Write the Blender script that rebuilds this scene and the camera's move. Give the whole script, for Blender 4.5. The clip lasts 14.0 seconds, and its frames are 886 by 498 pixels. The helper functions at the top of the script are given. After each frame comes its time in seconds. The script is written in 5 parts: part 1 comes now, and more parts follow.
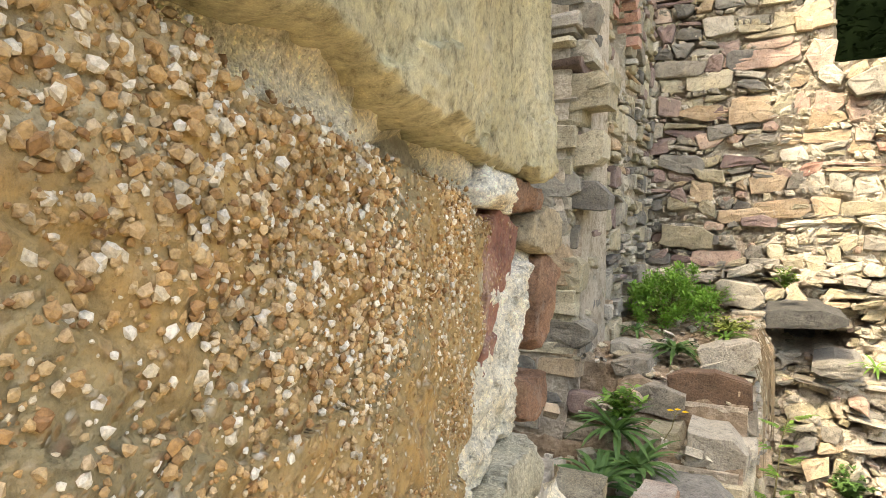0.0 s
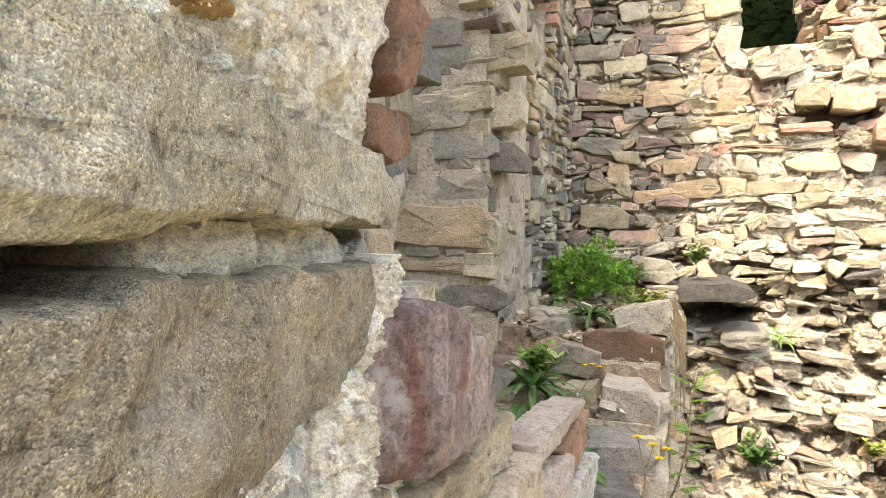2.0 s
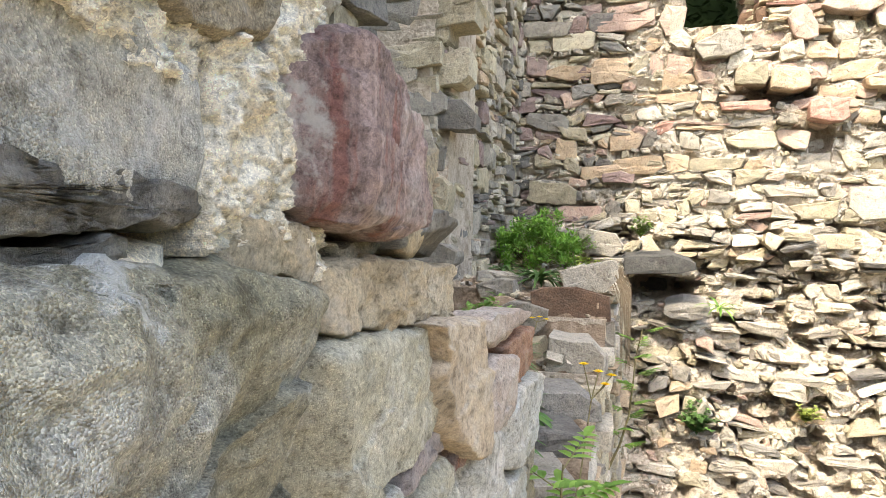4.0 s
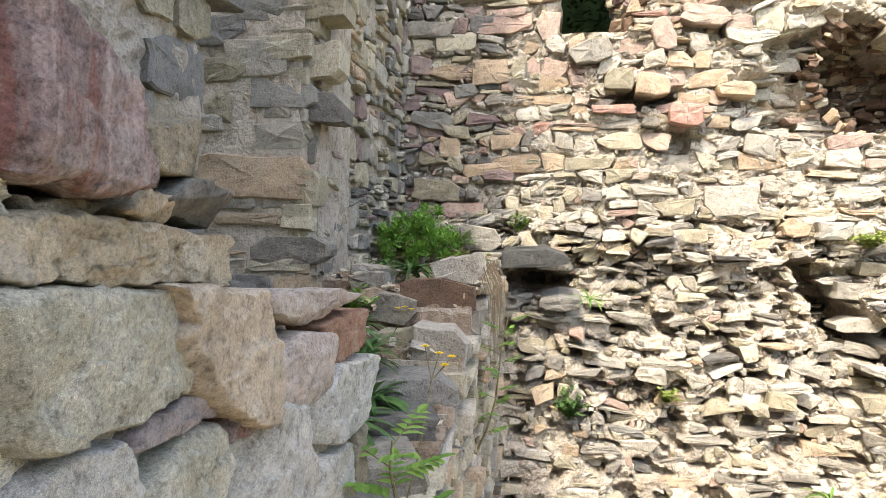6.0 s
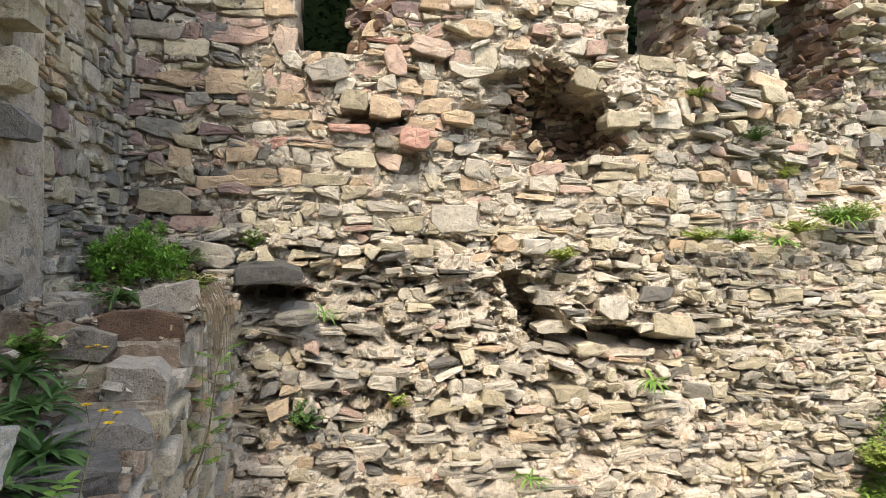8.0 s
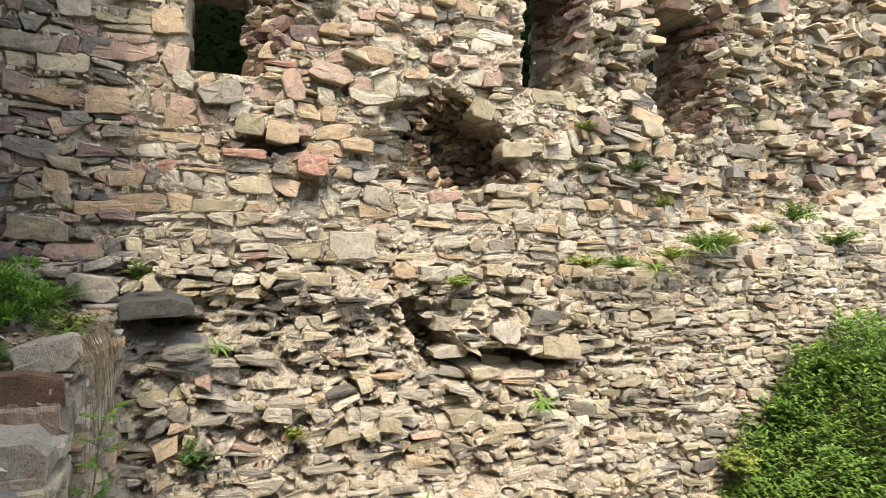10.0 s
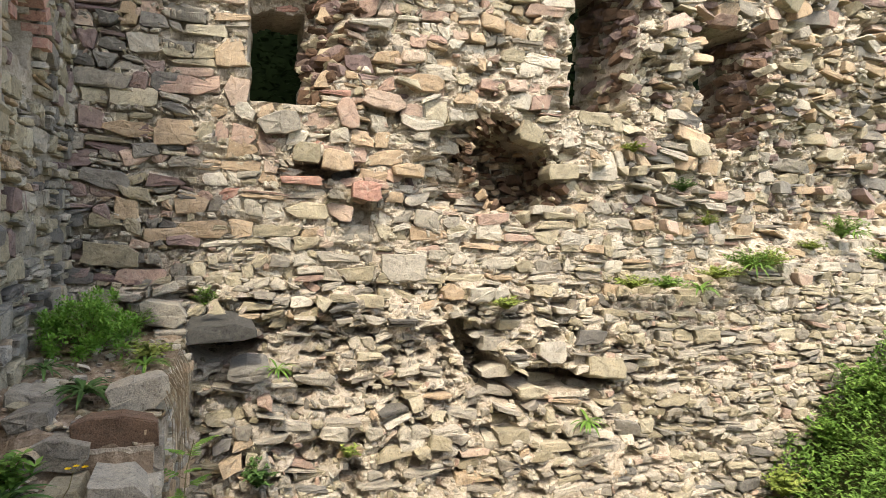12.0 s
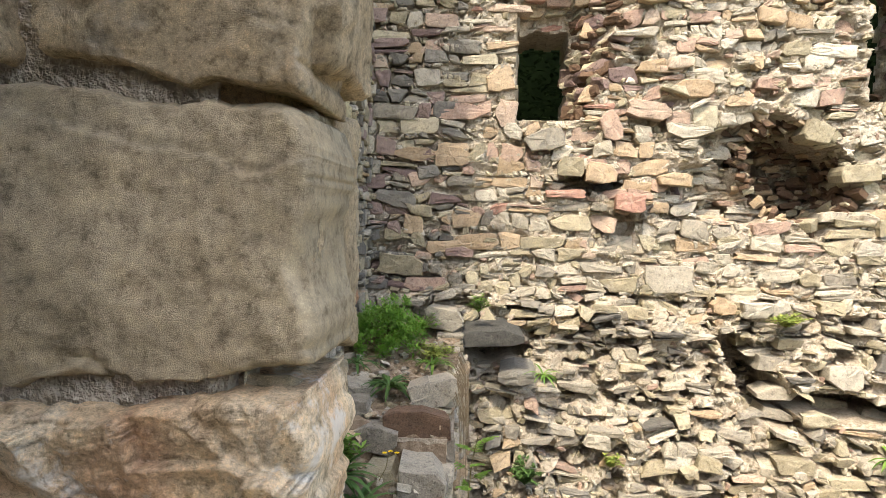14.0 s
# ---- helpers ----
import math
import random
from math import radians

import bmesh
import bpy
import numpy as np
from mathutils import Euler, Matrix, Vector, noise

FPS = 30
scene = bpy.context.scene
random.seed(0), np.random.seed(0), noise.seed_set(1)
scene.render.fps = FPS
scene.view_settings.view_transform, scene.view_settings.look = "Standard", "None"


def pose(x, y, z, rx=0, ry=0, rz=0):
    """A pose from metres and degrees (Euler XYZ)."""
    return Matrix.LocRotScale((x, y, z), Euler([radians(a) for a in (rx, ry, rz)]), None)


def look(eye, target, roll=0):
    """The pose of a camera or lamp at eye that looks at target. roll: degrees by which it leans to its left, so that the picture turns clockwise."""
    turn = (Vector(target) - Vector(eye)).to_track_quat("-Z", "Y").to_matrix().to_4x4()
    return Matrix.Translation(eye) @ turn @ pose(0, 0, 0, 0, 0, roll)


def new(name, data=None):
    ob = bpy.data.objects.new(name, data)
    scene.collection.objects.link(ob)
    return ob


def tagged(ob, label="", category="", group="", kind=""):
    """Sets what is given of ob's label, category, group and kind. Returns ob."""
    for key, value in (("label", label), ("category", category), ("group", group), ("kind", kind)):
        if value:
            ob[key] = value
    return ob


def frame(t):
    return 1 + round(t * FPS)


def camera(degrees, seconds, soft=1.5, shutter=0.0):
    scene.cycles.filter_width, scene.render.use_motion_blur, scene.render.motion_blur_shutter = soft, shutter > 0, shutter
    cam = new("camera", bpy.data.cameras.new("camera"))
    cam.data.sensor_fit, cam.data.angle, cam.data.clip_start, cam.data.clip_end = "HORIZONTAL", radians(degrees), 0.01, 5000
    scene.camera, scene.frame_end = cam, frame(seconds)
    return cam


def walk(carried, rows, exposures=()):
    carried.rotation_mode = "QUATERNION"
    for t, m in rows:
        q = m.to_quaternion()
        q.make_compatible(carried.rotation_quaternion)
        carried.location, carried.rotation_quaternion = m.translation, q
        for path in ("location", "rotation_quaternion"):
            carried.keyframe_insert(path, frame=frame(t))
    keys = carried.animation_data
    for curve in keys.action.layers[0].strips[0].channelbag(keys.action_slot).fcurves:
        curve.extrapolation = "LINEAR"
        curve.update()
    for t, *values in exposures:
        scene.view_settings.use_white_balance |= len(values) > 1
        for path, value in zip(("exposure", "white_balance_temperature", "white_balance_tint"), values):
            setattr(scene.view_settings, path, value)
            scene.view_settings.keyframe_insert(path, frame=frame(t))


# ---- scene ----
import itertools

cam = camera(69.5, 14.0, 0.7)
PATH = [
    (0, (0.026, 0.064, 1.727), (-0.912, 1.83, 1.667), 0.4),
    (0.5, (0.038, 0.1, 1.674), (-0.855, 1.888, 1.624), 0.2),
    (1, (0.044, 0.131, 1.612), (-0.805, 1.941, 1.566), 0.5),
    (1.5, (0.043, 0.162, 1.546), (-0.759, 1.993, 1.509), 0.6),
    (2, (0.05, 0.173, 1.484), (-0.687, 2.032, 1.451), 0.6),
    (2.5, (0.05, 0.184, 1.42), (-0.64, 2.061, 1.391), 0.7),
    (2.7, (0.039, 0.186, 1.392), (-0.625, 2.072, 1.361), 0.7),
    (4.8, (0.083, 0.244, 1.24), (-0.46, 2.169, 1.209), 0.9),
    (5, (0.103, 0.244, 1.234), (-0.416, 2.175, 1.204), 0.8),
    (5.5, (0.164, 0.241, 1.228), (-0.269, 2.193, 1.199), 0.9),
    (6, (0.231, 0.229, 1.237), (-0.071, 2.206, 1.209), 0.9),
    (6.5, (0.302, 0.204, 1.261), (0.154, 2.198, 1.235), 0.8),
    (7, (0.384, 0.169, 1.306), (0.404, 2.169, 1.277), 0.8),
    (7.5, (0.452, 0.144, 1.352), (0.662, 2.132, 1.322), 0.9),
    (8, (0.508, 0.126, 1.402), (0.913, 2.085, 1.374), 1.0),
    (8.5, (0.517, 0.124, 1.454), (1.083, 2.043, 1.433), 1.0),
    (9, (0.516, 0.122, 1.55), (1.18, 2.008, 1.52), 1.2),
    (9.2, (0.511, 0.12, 1.571), (1.201, 1.997, 1.544), 1.1),
    (11.3, (0.332, 0.034, 1.926), (1.061, 1.896, 1.858), 1.9),
    (11.5, (0.31, 0.033, 1.937), (1.023, 1.9, 1.872), 1.8),
    (12, (0.231, 0.027, 1.997), (0.864, 1.923, 1.928), 1.8),
    (12.5, (0.17, -0.004, 2.042), (0.644, 1.938, 1.97), 1.6),
    (13, (0.131, -0.051, 2.086), (0.402, 1.929, 2.005), 1.5),
    (13.5, (0.103, -0.092, 2.134), (0.177, 1.905, 2.039), 1.3),
    (14, (0.079, -0.135, 2.131), (-0.047, 1.859, 2.033), 1.1),
]
EXPOSURES = [(0, 3.1, 8300, 10), (1.5, 3.2, 8000, 11), (2.5, 3.2, 7600, 11), (5, 3.0, 6900, 11), (6.5, 2.65, 6750, 11), (7.5, 2.33, 6850, 11), (9, 2.08, 7050, 10), (12.5, 2.1, 7150, 10), (13.2, 2.25, 7200, 10), (14, 2.4, 7250, 10)]
walk(cam, [(t, look(eye, target, roll)) for t, eye, target, roll in PATH], EXPOSURES)

# ---- world and sun ----
SUN_FROM = Vector((-0.33, -1.0, 1.65)).normalized()
world = bpy.data.worlds.new("sky")
world.use_nodes = True
wn = world.node_tree.nodes
sky = wn.new("ShaderNodeTexSky")
sky.sky_type, sky.sun_disc = "NISHITA", False
sky.dust_density, sky.ozone_density = 3.0, 0.6
sky.sun_elevation = math.asin(SUN_FROM.z)
sky.sun_rotation = math.atan2(SUN_FROM.x, SUN_FROM.y)
world.node_tree.links.new(sky.outputs[0], wn["Background"].inputs[0])
wn["Background"].inputs[1].default_value = 0.15
scene.world = world
sun = new("sun", bpy.data.lights.new("sun", "SUN"))
sun.data.energy, sun.data.angle, sun.data.color = 0.92, radians(1.2), (1.0, 0.96, 0.89)
sun.matrix_world = look((0, 0, 0), tuple(-SUN_FROM))


# ---- materials ----
def wire(mat):
    mat.use_nodes = True
    nt = mat.node_tree
    return nt, nt.nodes, nt.nodes["Principled BSDF"]


def node(nt, kind, **values):
    n = nt.nodes.new(kind)
    for key, value in values.items():
        if key in n.inputs:
            n.inputs[key].default_value = value
    return n


def noise_of(nt, pos, scale, detail=4.0, rough=0.55, squash=None):
    n = node(nt, "ShaderNodeTexNoise", Scale=scale, Detail=detail, Roughness=rough)
    src = pos
    if squash:
        m = nt.nodes.new("ShaderNodeMapping")
        m.inputs["Scale"].default_value = squash
        nt.links.new(pos, m.inputs["Vector"])
        src = m.outputs[0]
    nt.links.new(src, n.inputs["Vector"])
    return n.outputs["Fac"]


def math2(nt, op, a, b):
    n = nt.nodes.new("ShaderNodeMath")
    n.operation = op
    for i, v in enumerate((a, b)):
        if isinstance(v, (int, float)):
            n.inputs[i].default_value = v
        else:
            nt.links.new(v, n.inputs[i])
    return n.outputs[0]


def ramp(nt, fac, stops):
    n = nt.nodes.new("ShaderNodeValToRGB")
    el = n.color_ramp.elements
    while len(el) < len(stops):
        el.new(0.5)
    for e, (p, c) in zip(el, stops):
        e.position, e.color = p, (*c, 1)
    nt.links.new(fac, n.inputs[0])
    return n.outputs[0]


def blend(nt, fac, a, b, mode="MIX"):
    n = nt.nodes.new("ShaderNodeMix")
    n.data_type, n.blend_type = "RGBA", mode
    for i, v in ((0, fac), (6, a), (7, b)):
        if isinstance(v, (int, float)):
            n.inputs[i].default_value = v
        elif isinstance(v, tuple):
            n.inputs[i].default_value = (*v, 1)
        else:
            nt.links.new(v, n.inputs[i])
    return n.outputs[2]


def stone_mat(name, shades, grain=140.0, relief=0.6, lichen=0.25, layer=3.0, spot=(0.50, 0.46, 0.36)):
    """Stone: a shade for each piece, mottling, grain, pale lichen and dust, split layers."""
    mat = bpy.data.materials.new(name)
    nt, nodes, bsdf = wire(mat)
    pos = nt.nodes.new("ShaderNodeNewGeometry")
    info = nt.nodes.new("ShaderNodeObjectInfo")
    rnd = math2(nt, "FRACT", math2(nt, "ADD", info.outputs["Random"], pos.outputs["Random Per Island"]), 0.0)
    p = pos.outputs["Position"]
    k = len(shades) - 1
    base = ramp(nt, rnd, [(0.02 + 0.96 * i / k, c) for i, c in enumerate(shades)])
    big = noise_of(nt, p, 7.0, 5.0, 0.6)
    fine = noise_of(nt, p, grain, 3.0, 0.7)
    layers = noise_of(nt, p, 6.0, 6.0, 0.65, (1.0, 1.0, 2.0 * layer))
    c = blend(nt, 0.75, base, ramp(nt, big, [(0.28, (0.55, 0.53, 0.50)), (0.5, (1, 1, 1)), (0.75, (1.2, 1.16, 1.08))]), "MULTIPLY")
    c = blend(nt, 0.85, c, ramp(nt, fine, [(0.3, (0.55, 0.54, 0.52)), (0.55, (1, 1, 1)), (0.75, (1.3, 1.28, 1.2))]), "MULTIPLY")
    mid = noise_of(nt, p, 42.0, 4.0, 0.7)
    c = blend(nt, 0.8, c, ramp(nt, mid, [(0.32, (0.42, 0.40, 0.37)), (0.44, (1, 1, 1)), (0.68, (1.25, 1.22, 1.15))]), "MULTIPLY")
    dust = ramp(nt, noise_of(nt, p, 16.0, 7.0, 0.7), [(0.52, (0, 0, 0)), (0.68, (1, 1, 1))])
    c = blend(nt, math2(nt, "MULTIPLY", dust, lichen), c, spot)
    nt.links.new(c, bsdf.inputs["Base Color"])
    bsdf.inputs["Roughness"].default_value = 0.88
    bsdf.inputs["Specular IOR Level"].default_value = 0.25
    hgt = math2(nt, "ADD", math2(nt, "MULTIPLY", layers, 0.14), math2(nt, "MULTIPLY", fine, 0.4))
    hgt = math2(nt, "ADD", hgt, math2(nt, "MULTIPLY", mid, 0.6))
    b = node(nt, "ShaderNodeBump", Strength=min(1.0, relief * 1.2), Distance=0.02)
    nt.links.new(hgt, b.inputs["Height"])
    nt.links.new(b.outputs[0], bsdf.inputs["Normal"])
    return mat


def earth_mat(name, shades, scale, relief, dist=0.02, grain=120.0):
    mat = bpy.data.materials.new(name)
    nt, nodes, bsdf = wire(mat)
    p = nt.nodes.new("ShaderNodeNewGeometry").outputs["Position"]
    big = noise_of(nt, p, scale, 7.0, 0.65)
    fine = noise_of(nt, p, grain, 4.0, 0.7)
    k = len(shades) - 1
    c = ramp(nt, big, [(0.3 + 0.42 * i / k, s) for i, s in enumerate(shades)])
    c = blend(nt, 0.55, c, ramp(nt, fine, [(0.3, (0.6, 0.58, 0.55)), (0.55, (1, 1, 1)), (0.75, (1.2, 1.2, 1.15))]), "MULTIPLY")
    nt.links.new(c, bsdf.inputs["Base Color"])
    bsdf.inputs["Roughness"].default_value = 0.95
    bsdf.inputs["Specular IOR Level"].default_value = 0.15
    b = node(nt, "ShaderNodeBump", Strength=relief, Distance=dist)
    lump = noise_of(nt, p, grain * 0.3, 5.0, 0.65)
    c2 = blend(nt, 0.4, c, ramp(nt, lump, [(0.34, (0.45, 0.41, 0.36)), (0.48, (1, 1, 1)), (0.7, (1.15, 1.14, 1.1))]), "MULTIPLY")
    nt.links.new(c2, bsdf.inputs["Base Color"])
    nt.links.new(math2(nt, "ADD", math2(nt, "ADD", big, math2(nt, "MULTIPLY", fine, 0.5)), math2(nt, "MULTIPLY", lump, 1.2)), b.inputs["Height"])
    nt.links.new(b.outputs[0], bsdf.inputs["Normal"])
    return mat


def leaf_mat(name, a, b, gloss=0.3):
    mat = bpy.data.materials.new(name)
    nt, nodes, bsdf = wire(mat)
    g = nt.nodes.new("ShaderNodeNewGeometry")
    c = ramp(nt, g.outputs["Random Per Island"], [(0.0, a), (1.0, b)])
    c = blend(nt, 0.4, c, ramp(nt, noise_of(nt, g.outputs["Position"], 40.0), [(0.3, (0.6, 0.65, 0.5)), (0.7, (1.2, 1.15, 1.1))]), "MULTIPLY")
    nt.links.new(c, bsdf.inputs["Base Color"])
    bsdf.inputs["Roughness"].default_value = 0.6
    bsdf.inputs["Specular IOR Level"].default_value = gloss
    tr = nt.nodes.new("ShaderNodeBsdfTranslucent")
    nt.links.new(c, tr.inputs[0])
    mx = nt.nodes.new("ShaderNodeMixShader")
    mx.inputs[0].default_value = 0.3
    nt.links.new(bsdf.outputs[0], mx.inputs[1])
    nt.links.new(tr.outputs[0], mx.inputs[2])
    nt.links.new(mx.outputs[0], nt.nodes["Material Output"].inputs[0])
    return mat


M_GREY = stone_mat("grey_slate", [(0.18, 0.165, 0.135), (0.27, 0.25, 0.205), (0.37, 0.345, 0.285)])
M_DARK = stone_mat("dark_slate", [(0.10, 0.095, 0.085), (0.15, 0.145, 0.13), (0.21, 0.20, 0.17)], lichen=0.15)
M_OLIVE = stone_mat("olive_sandstone", [(0.23, 0.205, 0.14), (0.32, 0.285, 0.20), (0.40, 0.365, 0.27)])
M_CREAM = stone_mat("cream_limestone", [(0.32, 0.295, 0.235), (0.40, 0.37, 0.30), (0.47, 0.44, 0.365)], lichen=0.4, spot=(0.54, 0.50, 0.41))
M_TAN = stone_mat("tan_sandstone", [(0.30, 0.225, 0.145), (0.38, 0.295, 0.20), (0.34, 0.265, 0.175)])
M_PINK = stone_mat("pink_sandstone", [(0.28, 0.195, 0.155), (0.35, 0.26, 0.205), (0.40, 0.325, 0.255)])
M_RED = stone_mat("red_stone", [(0.30, 0.17, 0.13), (0.37, 0.215, 0.165), (0.34, 0.20, 0.155)], lichen=0.45)
M_PURPLE = stone_mat("purple_slate", [(0.14, 0.10, 0.095), (0.21, 0.155, 0.14), (0.25, 0.19, 0.165)], lichen=0.12)
M_SLATE = stone_mat("black_slate", [(0.055, 0.055, 0.05), (0.075, 0.075, 0.068)], lichen=0.08)
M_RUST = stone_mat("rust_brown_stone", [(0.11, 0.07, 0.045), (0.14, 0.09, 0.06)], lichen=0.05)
M_MORTAR = earth_mat("lime_mortar", [(0.33, 0.275, 0.20), (0.52, 0.455, 0.355), (0.62, 0.56, 0.46)], 9.0, 1.0, 0.03)
M_SOIL = earth_mat("rubble_soil", [(0.12, 0.085, 0.055), (0.25, 0.19, 0.13), (0.40, 0.33, 0.25)], 14.0, 0.9)
M_GROUND = earth_mat("grassy_ground", [(0.05, 0.06, 0.025), (0.08, 0.10, 0.035), (0.12, 0.11, 0.06)], 3.0, 0.8)
M_BOUNCE_EARTH = earth_mat("court_earth", [(0.32, 0.275, 0.20), (0.44, 0.385, 0.295), (0.53, 0.47, 0.375)], 3.0, 0.6)
M_LEAF = leaf_mat("green_leaf", (0.08, 0.17, 0.025), (0.19, 0.32, 0.06))
M_FEATHER = leaf_mat("feathery_leaf", (0.10, 0.24, 0.03), (0.22, 0.40, 0.07))
M_LEAF_DARK = leaf_mat("dark_leaf", (0.045, 0.10, 0.025), (0.10, 0.19, 0.05))
M_LEAF_PALE = leaf_mat("pale_leaf", (0.18, 0.26, 0.05), (0.32, 0.36, 0.09))
M_NETTLE = leaf_mat("nettle_leaf", (0.085, 0.17, 0.03), (0.19, 0.32, 0.065))
# leaf green taken almost to black: the wood's shade is in the colour
M_FOREST_SHADE = leaf_mat("forest_leaf", (0.004, 0.008, 0.003), (0.010, 0.018, 0.006), 0.02)
M_STEM = earth_mat("plant_stem", [(0.10, 0.08, 0.04), (0.17, 0.15, 0.07), (0.22, 0.20, 0.10)], 30.0, 0.3)
M_DRY = earth_mat("dry_root", [(0.11, 0.08, 0.05), (0.17, 0.13, 0.08), (0.22, 0.18, 0.12)], 30.0, 0.3)
M_PETAL = leaf_mat("yellow_petal", (0.75, 0.50, 0.01), (0.85, 0.62, 0.02))


# ---- building blocks ----
def mesh_of(name, verts, faces, mats):
    me = bpy.data.meshes.new(name)
    me.from_pydata([tuple(v) for v in verts], [], faces)
    for m in mats:
        me.materials.append(m)
    me.update()
    return me


def part_of(name, me, parent, label=""):
    ob = new(name, me)
    ob.parent = parent
    return tagged(ob, label)


def rock_template(rng):
    """A unit stone (1 wide in X, 1 high in Z, front to -Y, 1 deep): broken outline, chipped rim, uneven split front."""
    k = rng.choice((9, 10, 11, 12))
    ang = [2 * math.pi * (i + rng.uniform(-0.4, 0.4)) / k for i in range(k)]
    power = rng.uniform(0.25, 0.5)
    skew, taper = rng.uniform(-0.14, 0.14), rng.uniform(-0.25, 0.25)
    out = []
    for a in ang:
        c, s = math.cos(a), math.sin(a)
        j = rng.uniform(0.82, 1.10)
        x, z = j * 0.5 * math.copysign(abs(c) ** power, c), j * 0.5 * math.copysign(abs(s) ** power, s)
        out.append((x * (1 + taper * z * 2) + skew * z, z))
    tx, tz = rng.uniform(-0.18, 0.18), rng.uniform(-0.25, 0.15)
    cx, cz = rng.uniform(-0.15, 0.15), rng.uniform(-0.15, 0.15)
    verts, faces = [], []
    for depth, size, wob, slip in ((1.0, 0.90, 0.0, 0.0), (0.25, 1.0, 0.08, 0.02), (0.05, 1.0, 0.035, 0.025), (0.0, 0.93, 0.03, 0.02), (-0.03, 0.52, 0.035, 0.06)):
        for x, z in out:
            px, pz = x * size + rng.uniform(-slip, slip), z * size + rng.uniform(-slip, slip)
            verts.append((px, depth + rng.uniform(-wob, wob) + (tx * x + tz * z) * (depth < 0.5), pz))
    verts.append((cx, -0.04 + rng.uniform(-0.06, 0.04) + tx * cx + tz * cz, cz))
    for r in range(4):
        for i in range(k):
            a, b = r * k + i, r * k + (i + 1) % k
            if r < 2:
                faces.append((a, b, b + k, a + k))
            else:
                faces += [(a, b, b + k), (a, b + k, a + k)] if rng.random() < 0.5 else [(a, b, a + k), (b, b + k, a + k)]
    for i in range(k):
        faces.append((4 * k + i, 4 * k + (i + 1) % k, 5 * k))
    return np.array(verts), faces


TRNG = random.Random(11)
ROCKS = [rock_template(TRNG) for _ in range(40)]


class Face:
    """A wall's face: origin, the way along it, its outward normal, and how far the bed stands out at (u, v)."""

    def __init__(self, origin, along, out, surf):
        self.o, self.u, self.n, self.surf = Vector(origin), Vector(along), Vector(out), surf

    def at(self, u, v, extra=0.0):
        return self.o + self.u * u + Vector((0, 0, v)) + self.n * (self.surf(u, v) + extra)

    def seat(self, u, v, w, h, d, out, tilt=0.0, yaw=0.0, nod=0.0):
        x, y = self.u, -self.n
        rot = Matrix((x, y, (0, 0, 1))).transposed()
        if rot.determinant() < 0:
            rot = Matrix((-x, y, (0, 0, 1))).transposed()
        rot = rot @ Euler((radians(nod), radians(tilt), radians(yaw))).to_matrix()
        return Matrix.Translation(self.at(u, v, out)) @ rot.to_4x4() @ Matrix.Diagonal((w, d, h, 1))


def rough(u, v, s, amp):
    return amp * noise.fractal(Vector((u * s, v * s, 3.7)), 0.9, 2.0, 4)


def bed(name, face, u0, u1, v0, v1, step, mat, thick=0.4, keep=None, amp=0.02, cap=None):
    """The mortar bed of a face, with its thickness and its openings."""
    nu, nv = max(2, round((u1 - u0) / step)), max(2, round((v1 - v0) / step))
    verts, faces, ids = [], [], {}
    inside = [[True] * nv for _ in range(nu)]
    if keep:
        inside = [[keep(u0 + (i + 0.5) * (u1 - u0) / nu, v0 + (j + 0.5) * (v1 - v0) / nv) for j in range(nv)] for i in range(nu)]

    def vid(i, j, side):
        if (i, j, side) not in ids:
            u, v = u0 + i * (u1 - u0) / nu, v0 + j * (v1 - v0) / nv
            p = face.at(u, v, rough(u, v, 9.0, amp) + 0.7 * amp * abs(noise.noise(Vector((u * 26, v * 34, 7.0)))) + 0.45 * amp * noise.fractal(Vector((u * 38, v * 46, 1.0)), 0.8, 2.0, 2)) if side == 0 else face.o + face.u * u + Vector((0, 0, v)) - face.n * thick
            ids[i, j, side] = len(verts)
            verts.append(tuple(p))
        return ids[i, j, side]

    for i in range(nu):
        for j in range(nv):
            if not inside[i][j]:
                continue
            for s in (0, 1):
                q = [vid(i, j, s), vid(i + 1, j, s), vid(i + 1, j + 1, s), vid(i, j + 1, s)]
                faces.append(q if s == 0 else q[::-1])
            for di, dj, a, b in ((-1, 0, (i, j), (i, j + 1)), (1, 0, (i + 1, j + 1), (i + 1, j)), (0, -1, (i + 1, j), (i, j)), (0, 1, (i, j + 1), (i + 1, j + 1))):
                x, y = i + di, j + dj
                if not (0 <= x < nu and 0 <= y < nv) or not inside[x][y]:
                    faces.append([vid(*a, 0), vid(*a, 1), vid(*b, 1), vid(*b, 0)])
    return new(name, mesh_of(name, verts, faces, [mat]))


def courses(rng, u0, u1, v0, v1, hs, ws, split=0.4):
    """Rough courses of rubble: (u, v, w, h) of each stone."""
    v = v0
    while v < v1:
        hh = rng.uniform(*hs)
        u = u0 - rng.uniform(0, ws[0])
        ph = rng.uniform(0, 9)
        while u < u1:
            w = ws[0] + (ws[1] - ws[0]) * rng.random() ** 1.6
            n = 1 if rng.random() > split or hh < hs[0] * 1.15 else rng.choice((2, 2, 3) if hh > 0.12 else (2,))
            cut = [0.0] + sorted(rng.uniform(0.3, 0.7) if n == 2 else (i + rng.uniform(-0.2, 0.2)) / n for i in range(1, n)) + [1.0]
            wav = 0.03 * math.sin(u * 1.9 + ph) + 0.012 * math.sin(u * 5.3 + ph * 2)
            if n == 1 and w > 0.2 and rng.random() < 0.2:
                w *= 0.6
            for a, b in zip(cut, cut[1:]):
                h = (b - a) * hh
                yield u + w / 2, v + wav + (a + b) / 2 * hh, w, h
            u += w
        v += hh


